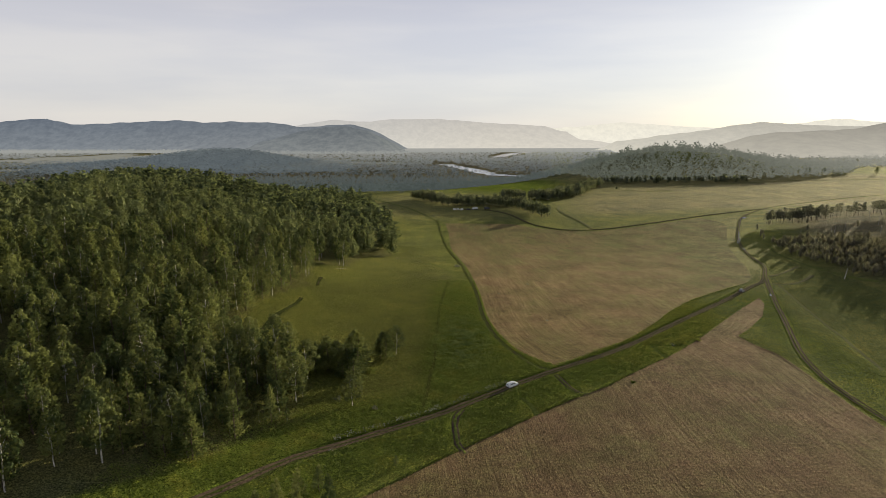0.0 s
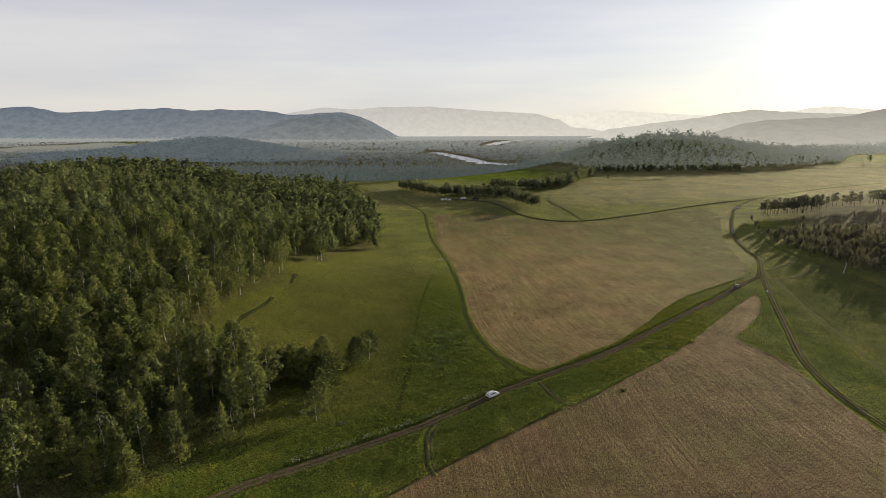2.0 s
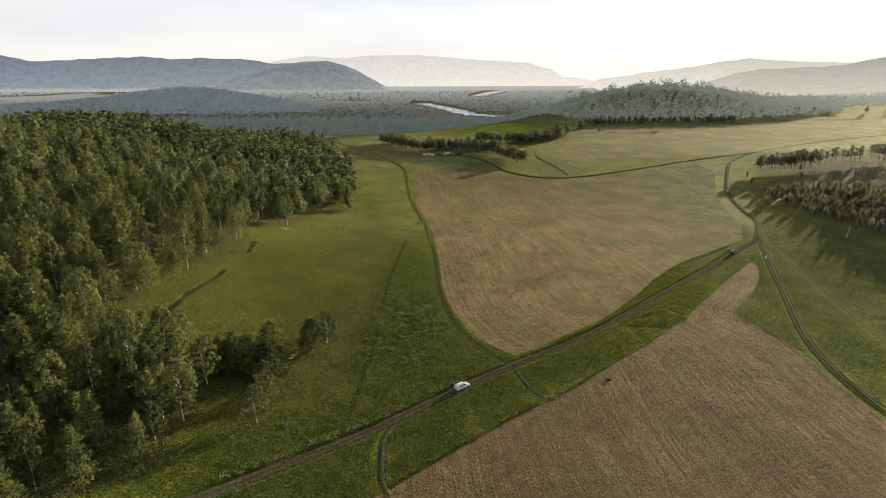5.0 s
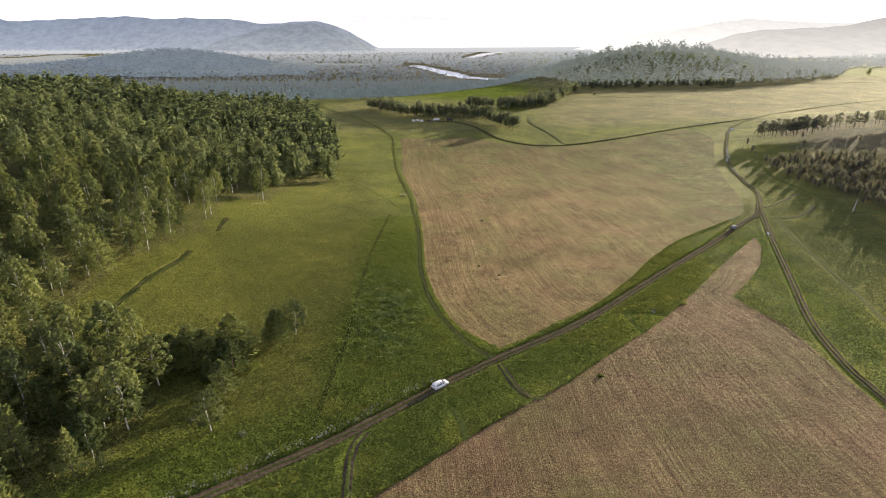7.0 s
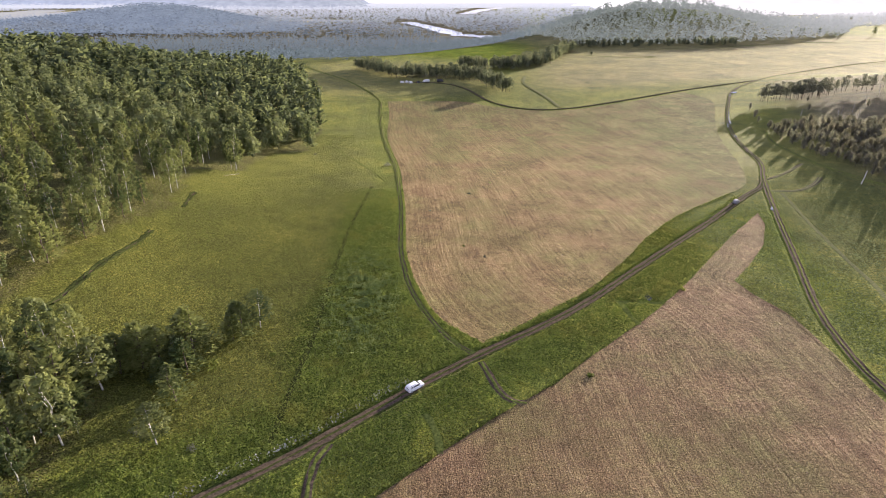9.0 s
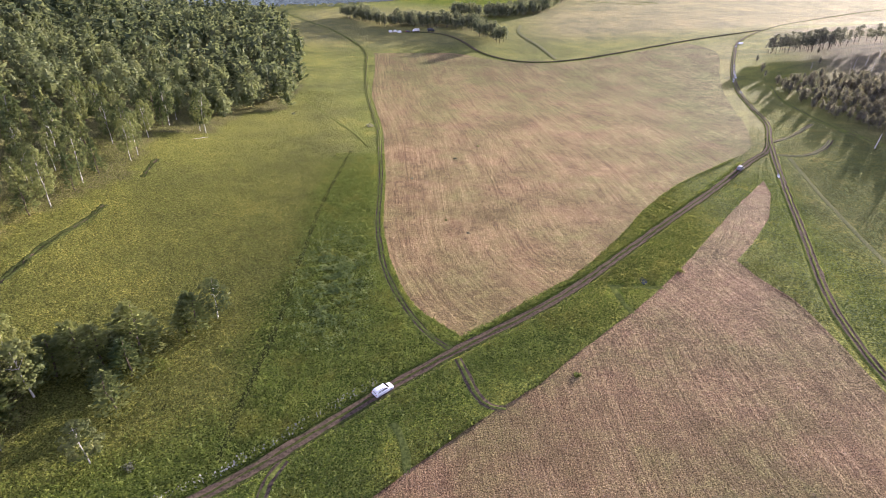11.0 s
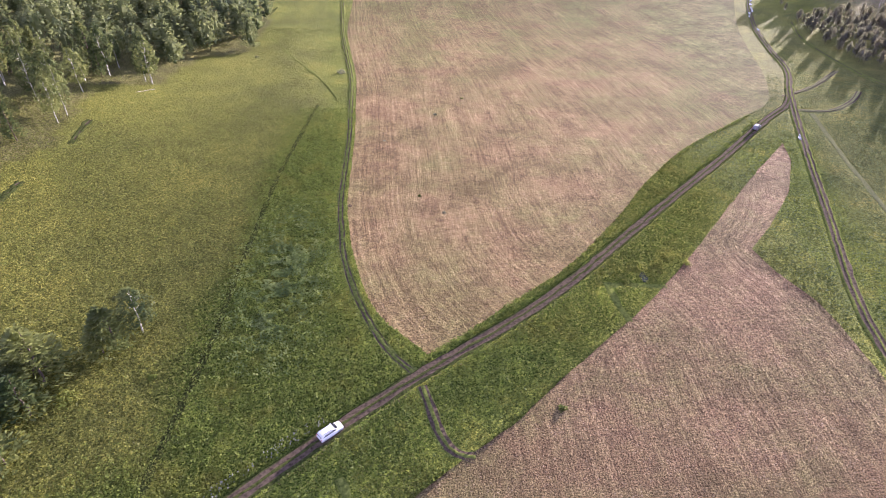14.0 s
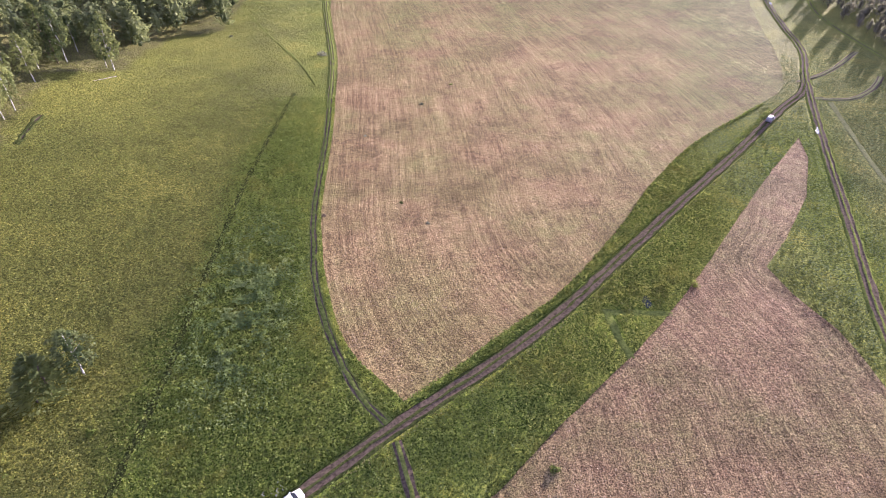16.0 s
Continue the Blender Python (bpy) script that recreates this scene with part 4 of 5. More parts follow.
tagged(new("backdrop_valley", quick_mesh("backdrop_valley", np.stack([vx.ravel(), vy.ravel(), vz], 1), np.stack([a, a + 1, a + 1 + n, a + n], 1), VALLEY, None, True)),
       "far valley floor with haze painted in as glow", "valley", kind="structure")

# sheets over open land that glow pale in place of hazed meadow
for cx, cy, sx, sy in OPEN_LAND:
    if cy > 1800:
        an = np.linspace(0, 2 * math.pi, 40, endpoint=False)
        wave = 1.2 * (1 + 0.3 * np.sin(2 * an + cx) + 0.18 * np.sin(5 * an + cy) + 0.12 * np.sin(9 * an))
        q = np.concatenate([[[cx, cy]], np.stack([cx + sx * wave * np.cos(an), cy + sy * wave * np.sin(an)], 1)])
        me = quick_mesh("backdrop_meadow_glow", np.column_stack([q, terrain(q[:, 0], q[:, 1]) + 1.0]), [(0, 1 + k, 1 + (k + 1) % 40) for k in range(40)], BACKFIELD)
        tagged(new("backdrop_meadow_glow", me), "open meadow far across the valley, painted pale with glowing haze", "meadow", kind="structure")


# ---- water ----
def water_sheet(name, line, width, lift, label):
    d = np.gradient(line, axis=0)
    d /= np.linalg.norm(d, axis=1)[:, None]
    n = np.stack([-d[:, 1], d[:, 0]], 1)
    r = np.random.default_rng(3)
    w = width * (0.35 + 0.75 * r.uniform(0.1, 1, (len(line), 1)))
    a, b = line - n * w / 2, line + n * w / 2
    z = np.maximum(terrain(a[:, 0], a[:, 1]), terrain(b[:, 0], b[:, 1])) + lift
    v = np.concatenate([np.column_stack([a, z]), np.column_stack([b, z])])
    k = len(line)
    f = [(q + k, q, q + 1, q + k + 1) for q in range(k - 1)]
    return tagged(new(name, quick_mesh(name, v, f, RIVERWATER, None, True)), label, "water", kind="structure")


water_sheet("river", RIVER, 72, 0.6, "bright winding river in the valley")
water_sheet("river_far", RIVER_FAR, 90, 0.6, "bright bend of the river far up the valley")

# ---- single trees, belts and thickets ----
def tree_of(kind, x, y, h, label, group="", squash=1.0):
    models = {"birch": BIRCHES, "larch": LARCHES, "spruce": SPRUCES, "pine": PINES, "grove": GROVE, "scrub": SCRUB}[kind]
    name = {"grove": "broadleaf_tree", "scrub": "birch_sapling"}.get(kind, kind)
    return plant(name, models[int(rng.integers(len(models)))], x, y, h / 10, rng.uniform(0, 6.28), label, "tree", group, squash)


GROVE = [tree_model("birch", s, 10, BELT, BARK, 24, 11, 0.76, True) for s in range(41, 45)]
SCRUB = [tree_model("birch", s, 10, THICKET, BARK, 20, 13, 0.64, True) for s in range(46, 49)]

for x, y, h in ((-22, 204, 11), (-23.5, 202.5, 8), (-31, 195, 14), (-33, 196, 11), (-40, 188.5, 13), (-37, 190.5, 11), (-44, 186, 11), (-42, 190, 9)):
    tree_of("spruce", x, y, h, "dark green young spruce standing on the open meadow", "meadow spruces", 1.9)
for x, y, h in ((-30, 187.5, 10), (-29, 178, 10), (-34, 184, 7), (-52, 178, 13), (-47, 172, 10)):
    tree_of("larch", x, y, h, "slender green larch standing on the open meadow", "meadow larches", 1.75)
for x, y, h in ((-18, 208.5, 12), (-33.5, 192, 8), (-28, 165, 10.5), (-45, 180, 14), (-50, 166, 13)):
    tree_of("birch", x, y, h, "lone birch with white trunk on the meadow", "meadow birches", 1.5)
for x, y, h in ((-33, 118, 8), (-29, 121.5, 7), (-26, 117.5, 7.5), (-36, 112, 9), (-24.5, 114, 6), (-31, 110, 8), (-39, 107, 9), (-22, 108, 6)):
    tree_of("larch", x, y, h, "young larch beside the dirt road", "roadside larches", 1.1)
for x, y in scatter([(-60, 126), (-41, 150), (-42, 171), (-52, 184), (-78, 192), (-85, 150), (-78, 118)], 6.0):
    if away(np.array([x]), np.array([y]), ROAD)[0] > 4 and rng.uniform() < 0.75:
        tree_of("larch" if rng.uniform() < 0.5 else "birch", x, y, rng.uniform(3, 7), "young sapling in the thin wood above the road", "wood saplings", rng.uniform(1.0, 1.3))
tree_of("larch", -12, 133, 3.6, "small young larch in the road verge", "", 1.1)

# belts of birch round the camp and along the meadow
for poly, gap in (([(-42, 735), (6, 670), (53, 670), (85, 651), (98, 604), (111, 602), (113, 626), (96, 666), (60, 694), (10, 698), (-20, 755)], 6.0),
                  ([(70, 730), (118, 717), (146, 725), (188, 769), (230, 872), (248, 900), (236, 930), (198, 850), (150, 775), (110, 748), (75, 750)], 6.6)):
    for x, y in scatter(poly, gap):
        tree_of("grove", x, y, rng.uniform(9, 14), "leafy birch in the belt by the camp", "belt birches", rng.uniform(1.2, 1.6))
foot = scatter([(250, 934), (380, 936), (500, 946), (500, 962), (380, 954), (255, 954)], 8.0)
woods_mesh("hill_foot_woods", foot, LOW, rng.uniform(9, 14, len(foot)), BELT, "belt of leafy birches along the foot of the wooded hill", wide=1.4)
for x, y, h in ((253, 845, 6), (528, 1005, 10), (560, 1020, 9), (655, 1050, 13), (668, 1062, 12), (700, 1068, 13), (730, 1070, 6), (820, 1100, 15), (850, 1090, 13)):
    tree_of("grove", x, y, h, "single broad tree at the edge of the dry grassland", "grassland trees", 1.3)

# pines on the crest of the burnt hill, thicket at its foot
for x, y in scatter([(292, 525), (319, 509), (356, 511), (398, 497), (440, 480), (445, 495), (398, 515), (356, 528), (319, 534)], 4.3):
    if rng.uniform() < (0.95 if x < 348 else 0.5):
        tree_of("pine", x, y, rng.uniform(8.5, 12.5), "thin-trunked pine on the crest of the burnt hill", "crest pines", rng.uniform(1.0, 1.3))
for x, y in scatter([(256, 444), (246, 420), (236, 370), (232, 318), (262, 290), (340, 300), (330, 350), (306, 400), (282, 436)], 5.0):
    if rng.uniform() < (0.95 if x < 300 else 0.45):
        tree_of("scrub", x, y, rng.uniform(3.5, 8.5), "greyish young birch in the thicket below the burnt slope", "thicket birches", rng.uniform(1.1, 1.6))
for x, y, h in ((262, 470, 7), (268, 478, 5), (258, 458, 5), (275, 500, 6), (300, 470, 6), (330, 455, 7), (345, 440, 6), (318, 500, 5)):
    tree_of("scrub", x, y, h, "scattered sapling on the burnt slope", "slope saplings")


# ---- bushes, stumps and logs ----
def bush(x, y, size, mat, label, squat=0.75):
    r = np.random.default_rng(int(abs(x) * 7 + y))
    n = int(60 + 90 * size)
    c = r.normal(0, 1, (n, 3))
    c /= np.linalg.norm(c, axis=1)[:, None]
    c *= r.uniform(0.5, 1, (n, 1)) * np.array([size, size, size * squat]) * (1 + 0.3 * np.sin(3 * np.arctan2(c[:, 1:2], c[:, 0:1]) + x))
    c[:, 2] = np.abs(c[:, 2]) + 0.05
    v, f = leaf_quads(r, c, 0.34 * max(1.0, size * 0.55), c / (np.linalg.norm(c, axis=1)[:, None] + 1e-6))
    ob = new("bush", quick_mesh("bush", v, f, mat))
    ob.location = (x, y, height(x, y))
    return tagged(ob, label, "bush", "bushes")


bush(64.9, 184.7, 0.9, HERB, "bright green low bush in the mown field")
bush(21.3, 257.4, 0.7, STRAW, "small dry bush beside the wheel track")
bush(9.5, 374, 2.2, PINE, "dark dense bush beside the wheel track")
bush(-32, 396, 0.8, PINE, "dark low bush at the edge of the wood")
bush(-25, 191, 2.2, HERB, "leafy green shrub beside the meadow spruces", 1.1)
bush(-21, 164, 1.2, PINE, "dull green low shrub on the meadow")
bush(-33, 168, 1.5, PINE, "dull green low shrub on the meadow")
bush(-12, 196, 0.9, HERB, "small green shrub on the meadow")
bush(6, 212, 2.0, LARCH, "dark low thicket in the lush grass", 0.45)
bush(97, 224, 2.3, GRASS, "dull green sedge thicket in a wet hollow", 0.25)
bush(101, 228, 1.6, HERB, "green sedge thicket in a wet hollow", 0.35)
for x, y, size in ((88, 219, 1.3), (91, 225, 1.8), (95, 221, 1.5), (98, 226, 2.0), (102, 229, 1.6), (105, 226, 1.3)):
    bush(x, y, size, LIMEHERB, "yellow-green tussock of sedge round the wet hollow", 0.55)
bush(48.5, 322.8, 0.7, PINE, "dark weed clump in the stubble")
bush(47.5, 252.5, 0.5, PINE, "dark weed clump in the stubble")
bush(41, 262, 0.5, HERB, "small weed clump in the stubble")
bush(60, 340, 0.6, HERB, "small weed clump in the stubble")
bush(30, 300, 0.5, PINE, "dark weed clump in the stubble")


def log(name, a, b, radius, label, category="log"):
    """A bleached, slightly crooked trunk from one end to the other."""
    verts, faces = [], []
    a, b = np.array(a, float), np.array(b, float)
    ax = (b - a) / np.linalg.norm(b - a)
    u = np.cross(ax, (0.2, 0.3, 0.93))
    u /= np.linalg.norm(u)
    w = np.cross(ax, u)
    for k in range(6):
        c = a + (b - a) * k / 5 + u * 0.12 * math.sin(k * 1.7) * (0 < k < 5)
        r = radius * (1 - 0.11 * k)
        verts += [c + r * (u * math.cos(q) + w * math.sin(q)) for q in np.arange(7) * 2 * math.pi / 7]
    for k in range(5):
        faces += [(k * 7 + q, k * 7 + (q + 1) % 7, k * 7 + 7 + (q + 1) % 7, k * 7 + 7 + q) for q in range(7)]
    return tagged(new(name, quick_mesh(name, np.array(verts), faces, DEADWOOD, None, True)), label, category)


log("fallen_trunk", (-58.5, 340, height(-58.5, 340) + 0.15), (-63, 333, height(-63, 333) + 0.15), 0.13, "bleached fallen birch trunk at the wood's edge")
log("dead_trunk", (222.8, 311.5, height(222.8, 311.5) - 0.2), (224.6, 312.5, height(222.8, 311.5) + 6), 0.28, "pale leaning dead trunk beside the thicket")
for x, y, h in ((300, 440, 6), (306, 446, 7), (312, 438, 5), (318, 452, 7), (340, 470, 5), (352, 462, 6), (290, 462, 5), (372, 500, 6), (330, 430, 6)):
    log("dead_trunk", (x, y, height(x, y) - 0.2), (x + rng.normal(0, 0.4), y + rng.normal(0, 0.4), height(x, y) + h), 0.13, "charred bare trunk standing on the burnt slope")


# ---- wheel tracks, furrows and ditches ----
TWIN = [(-1.2, -0.08, 1), (-0.95, 0.04, 0), (-0.4, 0.02, 1), (-0.2, 0.1, 1), (0.2, 0.1, 1), (0.4, 0.02, 0), (0.95, 0.02, 1), (1.2, -0.08, 1)]
HOLLOW = [(-0.8, -0.05, 1), (-0.4, 0.06, 1), (0.0, -0.04, 1), (0.4, 0.08, 1), (0.8, -0.05, 1)]
FURROW = [(-0.9, -0.05, 1), (-0.5, 0.22, 1), (-0.1, -0.05, 0), (0.2, 0.0, 1), (0.6, 0.3, 1), (1.0, -0.05, 1)]
RUT_LINES = []
for name, pts, prof, label in (
        ("side_track", [(39.5, 191.5), (41, 186), (42.5, 180), (45, 176.5), (48, 175.5)], TWIN, "short pair of wheel ruts turning off the road"),
        ("side_track_west", [(6, 165), (4.2, 161), (3.4, 156), (4, 145), (6, 140)], TWIN, "pair of wheel ruts turning off the road"),
        ("ditch", [(83.5, 220), (83.8, 213), (84.8, 206.5)], HOLLOW, "shallow grassy ditch across the verge"),
        ("ditch_east", [(84, 219), (90, 218.6), (97, 217.6)], HOLLOW, "narrow ditch along the wet hollow"),
        ("ditch_west", [(25.5, 173), (27.4, 168), (28.4, 161)], HOLLOW, "shallow ditch through the verge"),
        ("furrow", [(-65.8, 303), (-65, 293), (-64.3, 285)], FURROW, "dark ploughed furrow at the wood's edge"),
        ("furrow_south", [(-66.3, 261), (-66.6, 251), (-69.6, 232), (-70.1, 211), (-73.3, 193.5), (-75.1, 181)], FURROW, "ploughed firebreak furrow along the wood"),
        ("meadow_track", [(3.5, 335), (-1.5, 277), (-2.5, 245), (-3.2, 225), (-3.2, 207), (-5.2, 181), (-6, 165)], [(-0.7, -0.06, 1), (-0.35, 0.05, 1), (0.0, 0.0, 1), (0.35, 0.05, 1), (0.7, -0.06, 1)], "faint old wheel track through the meadow"),
        ("footpath", [(-31, 430), (-12, 391), (2, 364), (10, 342)], [(-0.6, -0.06, 1), (-0.3, 0.03, 1), (0.3, 0.02, 1), (0.6, -0.06, 1)], "worn path crossing the meadow's far end"),
        ("ditch_north", [(250, 436), (238, 405), (230, 365), (226, 330), (232, 305), (255, 285)], [(o * 1.2, h * 0.7, s) for o, h, s in FURROW], "dark ditch along the thicket below the burnt hill"),
        ("hill_track", [(182, 316), (194, 312), (206, 318), (214, 326)], TWIN, "faint wheel track towards the thicket"),
        ("hill_track_low", [(186, 329), (202.4, 336.7), (221.9, 352.3)], TWIN, "faint wheel track on the shaded meadow"),
        ("hill_track_south", [(187, 311), (178.3, 280.6), (173.6, 261.5), (169.2, 243), (166.2, 228), (163.2, 217.6), (158, 195)], HOLLOW, "faint pale wheel track down the shaded meadow"),
        ("field_track", [(137, 678), (130, 640), (138, 590), (142, 545)], [(o * 2.0, h, s) for o, h, s in HOLLOW], "grassy field boundary on the slope"),
        ("meadow_road", [(250, 850), (300, 820), (330, 830), (300, 845)], [(o * 1.4, h, s) for o, h, s in TWIN], "dark loop of track on the dry grassland"),
        ("grassland_road", [(340, 912), (480, 935), (600, 975), (760, 1010), (950, 1040)], [(o * 1.3, h, s) for o, h, s in TWIN], "dark track along the grassland's far edge")):
    if name.startswith(("side_track", "hill_track", "furrow", "ditch")):
        RUT_LINES.append(curve_through(pts, 3))
    strip(name, curve_through(pts, 1.5 if abs(pts[0][0]) < 130 and pts[0][1] < 400 else 4), prof, 0.06 if pts[0][1] < 500 else 0.25, label, "track",
          wobble=0.3 if name.startswith("furrow") else 0.12, side=TRACKSIDE if name.startswith(("furrow", "meadow_track")) else PALETRACK if name.startswith(("hill_track", "field_track")) else None)


# ---- water on the roads ----
def puddle(x, y, length, width, turn, name="puddle", label="bright rain puddle lying in the dirt road", lift=0.27):
    r = np.random.default_rng(int(x * 3 + y))
    k = 18
    an = np.arange(k) * 2 * math.pi / k
    rad = 1 + 0.18 * np.sin(2 * an + x) + r.normal(0, 0.07, k)
    bm = bmesh.new()
    vs = [bm.verts.new((math.cos(q) * length / 2 * s, math.sin(q) * width / 2 * s, 0)) for q, s in zip(an, rad)]
    bm.faces.new(vs)
    low = bmesh.ops.extrude_face_region(bm, geom=bm.faces[:])
    for v in low["geom"]:
        if isinstance(v, bmesh.types.BMVert):
            v.co.z -= 0.12
    bmesh.ops.recalc_face_normals(bm, faces=bm.faces[:])
    me = bpy.data.meshes.new(name)
    bm.to_mesh(me)
    bm.free()
    me.materials.append(WATER)
    ob = new(name, me)
    ob.matrix_basis = pose(x, y, height(x, y) + lift, 0, 0, turn)
    return tagged(ob, label, "puddle", "road puddles")


for x, y, ln, wd, tn in ((171.8, 292.5, 4.2, 1.3, 64), (227.5, 428, 4.0, 1.4, 70), (240, 462, 5, 1.6, 66), (243.5, 466, 4, 1.3, 66), (246, 472, 5, 1.4, 66), (250, 481, 5, 1.6, 64),
                          (254, 489, 4, 1.4, 62), (258.5, 498, 5, 1.5, 60), (237, 456, 3, 1.3, 66), (300, 571, 13, 3.4, 55), (291, 560, 6, 2.2, 55)):
    puddle(x, y, ln, wd, tn)
puddle(92.8, 221.5, 4.5, 1.5, 80, "pool", "small dark pool in the wet hollow of the verge", 0.1)


# ---- vehicles ----
def loft(sections, bevel=0.05):
    """A body through cross-sections (x, half width, bottom, top, roundness of the top corners)."""
    bm = bmesh.new()
    rings = []
    for x, w, z0, z1, c in sections:
        pts = [(-w, z0), (-w * 1.02, z0 + (z1 - z0) * 0.45), (-w * 0.97, z1 - c), (-w + c, z1), (w - c, z1), (w * 0.97, z1 - c), (w * 1.02, z0 + (z1 - z0) * 0.45), (w, z0)]
        rings.append([bm.verts.new((x, y, z)) for y, z in pts])
    for a, b in zip(rings[:-1], rings[1:]):
        for q in range(8):
            bm.faces.new((a[q], a[(q + 1) % 8], b[(q + 1) % 8], b[q]))
    bm.faces.new(rings[0][::-1])
    bm.faces.new(rings[-1])
    bmesh.ops.recalc_face_normals(bm, faces=bm.faces[:])
    return bm


def panel(corners, thick=0.015):
    bm = bmesh.new()
    bm.faces.new([bm.verts.new(c) for c in corners])
    bmesh.ops.solidify(bm, geom=bm.faces[:], thickness=thick)
    bmesh.ops.recalc_face_normals(bm, faces=bm.faces[:])
    return bm


def rod(radius, width, at, segments=16, hollow=0.0):
    bm = bmesh.new()
    bmesh.ops.create_cone(bm, cap_ends=True, segments=segments, radius1=radius, radius2=radius, depth=width, matrix=Matrix.Translation(at) @ pose(0, 0, 0, 90, 0, 0))
    rim_edges = [e for e in bm.edges if abs(e.verts[0].co.y - e.verts[1].co.y) < 1e-5]
    bmesh.ops.bevel(bm, geom=rim_edges, offset=min(radius, width) * 0.18, segments=2, affect="EDGES")
    return bm


def box(x0, x1, y0, y1, z0, z1, bevel=0.02):
    bm = bmesh.new()
    bmesh.ops.create_cube(bm, size=1, matrix=Matrix.LocRotScale(((x0 + x1) / 2, (y0 + y1) / 2, (z0 + z1) / 2), None, (x1 - x0, y1 - y0, z1 - z0)))
    bmesh.ops.bevel(bm, geom=bm.edges[:], offset=bevel, segments=2, affect="EDGES")
    return bm


def car(name, at, heading, paint, label, length=4.55, width=1.82, tall=1.62):
    """Estate-bodied car: body, cabin glass, lamps, mirrors, bumpers and wheels. The nose points along +x."""
    ob = empty(name, pose(*at, 0, 0, heading), label, "car", "cars on the road")
    L2, w = length / 2, width / 2
    part("body", loft([(-L2, w * 0.86, 0.42, 0.92, 0.08), (-L2 + 0.12, w * 0.97, 0.28, 1.02, 0.1), (-L2 + 0.9, w, 0.24, 1.0, 0.09), (0.4, w, 0.24, 0.98, 0.09),
                       (L2 - 1.0, w * 0.99, 0.25, 0.95, 0.12), (L2 - 0.25, w * 0.93, 0.28, 0.84, 0.14), (L2, w * 0.72, 0.4, 0.68, 0.12)]), paint, ob, smooth=False)
    part("cabin", loft([(-L2 + 0.08, w * 0.80, 0.95, 1.02, 0.03), (-L2 + 0.42, w * 0.80, 0.95, tall - 0.06, 0.12), (-L2 + 1.0, w * 0.80, 0.95, tall, 0.14), (0.1, w * 0.80, 0.95, tall - 0.02, 0.14),
                        (0.55, w * 0.79, 0.95, tall - 0.12, 0.12), (L2 - 0.95, w * 0.76, 0.92, 0.97, 0.03)]), paint, ob, "painted roof and pillars")
    zs, zt = 1.03, tall - 0.2
    for side in (-1, 1):
        y0, y1 = side * (w * 0.825), side * (w * 0.80)
        for a0, a1, b1, b0 in ((-L2 + 0.62, -L2 + 1.35, -L2 + 1.35, -L2 + 0.82), (-L2 + 1.42, 0.05, 0.05, -L2 + 1.42), (0.12, 0.95, 0.45, 0.12)):
            part("side_window", panel([(a0, y0, zs), (a1, y0, zs), (b1, y1, zt), (b0, y1, zt)], 0.03), GLASS, ob, "dark tinted side window")
        m = part("mirror", box(0.62, 0.8, side * w * 1.0 - 0.02 * side, side * (w + 0.2), 0.98, 1.12, 0.03), paint, ob) if side > 0 else part("mirror", box(0.62, 0.8, -(w + 0.2), -w * 0.98, 0.98, 1.12, 0.03), paint, ob)
        part("headlight", box(L2 - 0.32, L2 - 0.05, *sorted((side * w * 0.52, side * w * 0.88)), 0.64, 0.78, 0.03), LAMPWHITE, ob, "clear headlight")
        part("tail_light", box(-L2 - 0.01, -L2 + 0.12, *sorted((side * w * 0.68, side * w * 0.94)), 0.74, 0.98, 0.03), LAMPRED, ob, "red tail light")
        part("sill", box(-L2 + 1.15, L2 - 1.2, *sorted((side * w * 0.9, side * (w + 0.02))), 0.2, 0.32, 0.02), PLASTIC, ob)
        part("roof_rail", box(-L2 + 0.8, 0.3, *sorted((side * w * 0.62, side * w * 0.66)), tall - 0.02, tall + 0.035, 0.01), PLASTIC, ob)
        for x in (-L2 + 0.85, L2 - 0.92):
            t = part("wheel", rod(0.34, 0.22, (x, side * (w - 0.1), 0.34), 20), RUBBER, ob, "black tyre")
            part("rim", rod(0.21, 0.04, (x, side * (w + 0.015), 0.34), 14), RIM, t, "alloy rim")
    part("windscreen", panel([(0.58, -w * 0.70, tall - 0.14), (0.58, w * 0.70, tall - 0.14), (L2 - 1.0, w * 0.68, 1.02), (L2 - 1.0, -w * 0.68, 1.02)], -0.03), GLASS, ob, "dark windscreen")
    part("rear_window", panel([(-L2 + 0.40, w * 0.66, tall - 0.12), (-L2 + 0.40, -w * 0.66, tall - 0.12), (-L2 + 0.10, -w * 0.68, 1.06), (-L2 + 0.10, w * 0.68, 1.06)], -0.04), GLASS, ob, "dark rear window")
    part("front_bumper", box(L2 - 0.2, L2 + 0.04, -w * 0.7, w * 0.7, 0.3, 0.46, 0.05), PLASTIC, ob)
    part("rear_bumper", box(-L2 - 0.05, -L2 + 0.12, -w * 0.82, w * 0.82, 0.32, 0.5, 0.05), PLASTIC, ob)
    part("grille", box(L2 - 0.1, L2 + 0.02, -w * 0.42, w * 0.42, 0.52, 0.64, 0.02), PLASTIC, ob)
    return ob


car("car", (23.2, 181.7, height(23.2, 181.7) + 0.16), 38.5, PAINT, "white estate car driving along the muddy dirt road", 4.6, 1.85, 1.62)
car("car", (161.0, 301.2, height(161, 301.2) + 0.16), 43.5, GREYPAINT, "grey off-road car on the dirt road near the crossing", 4.5, 1.85, 1.75)


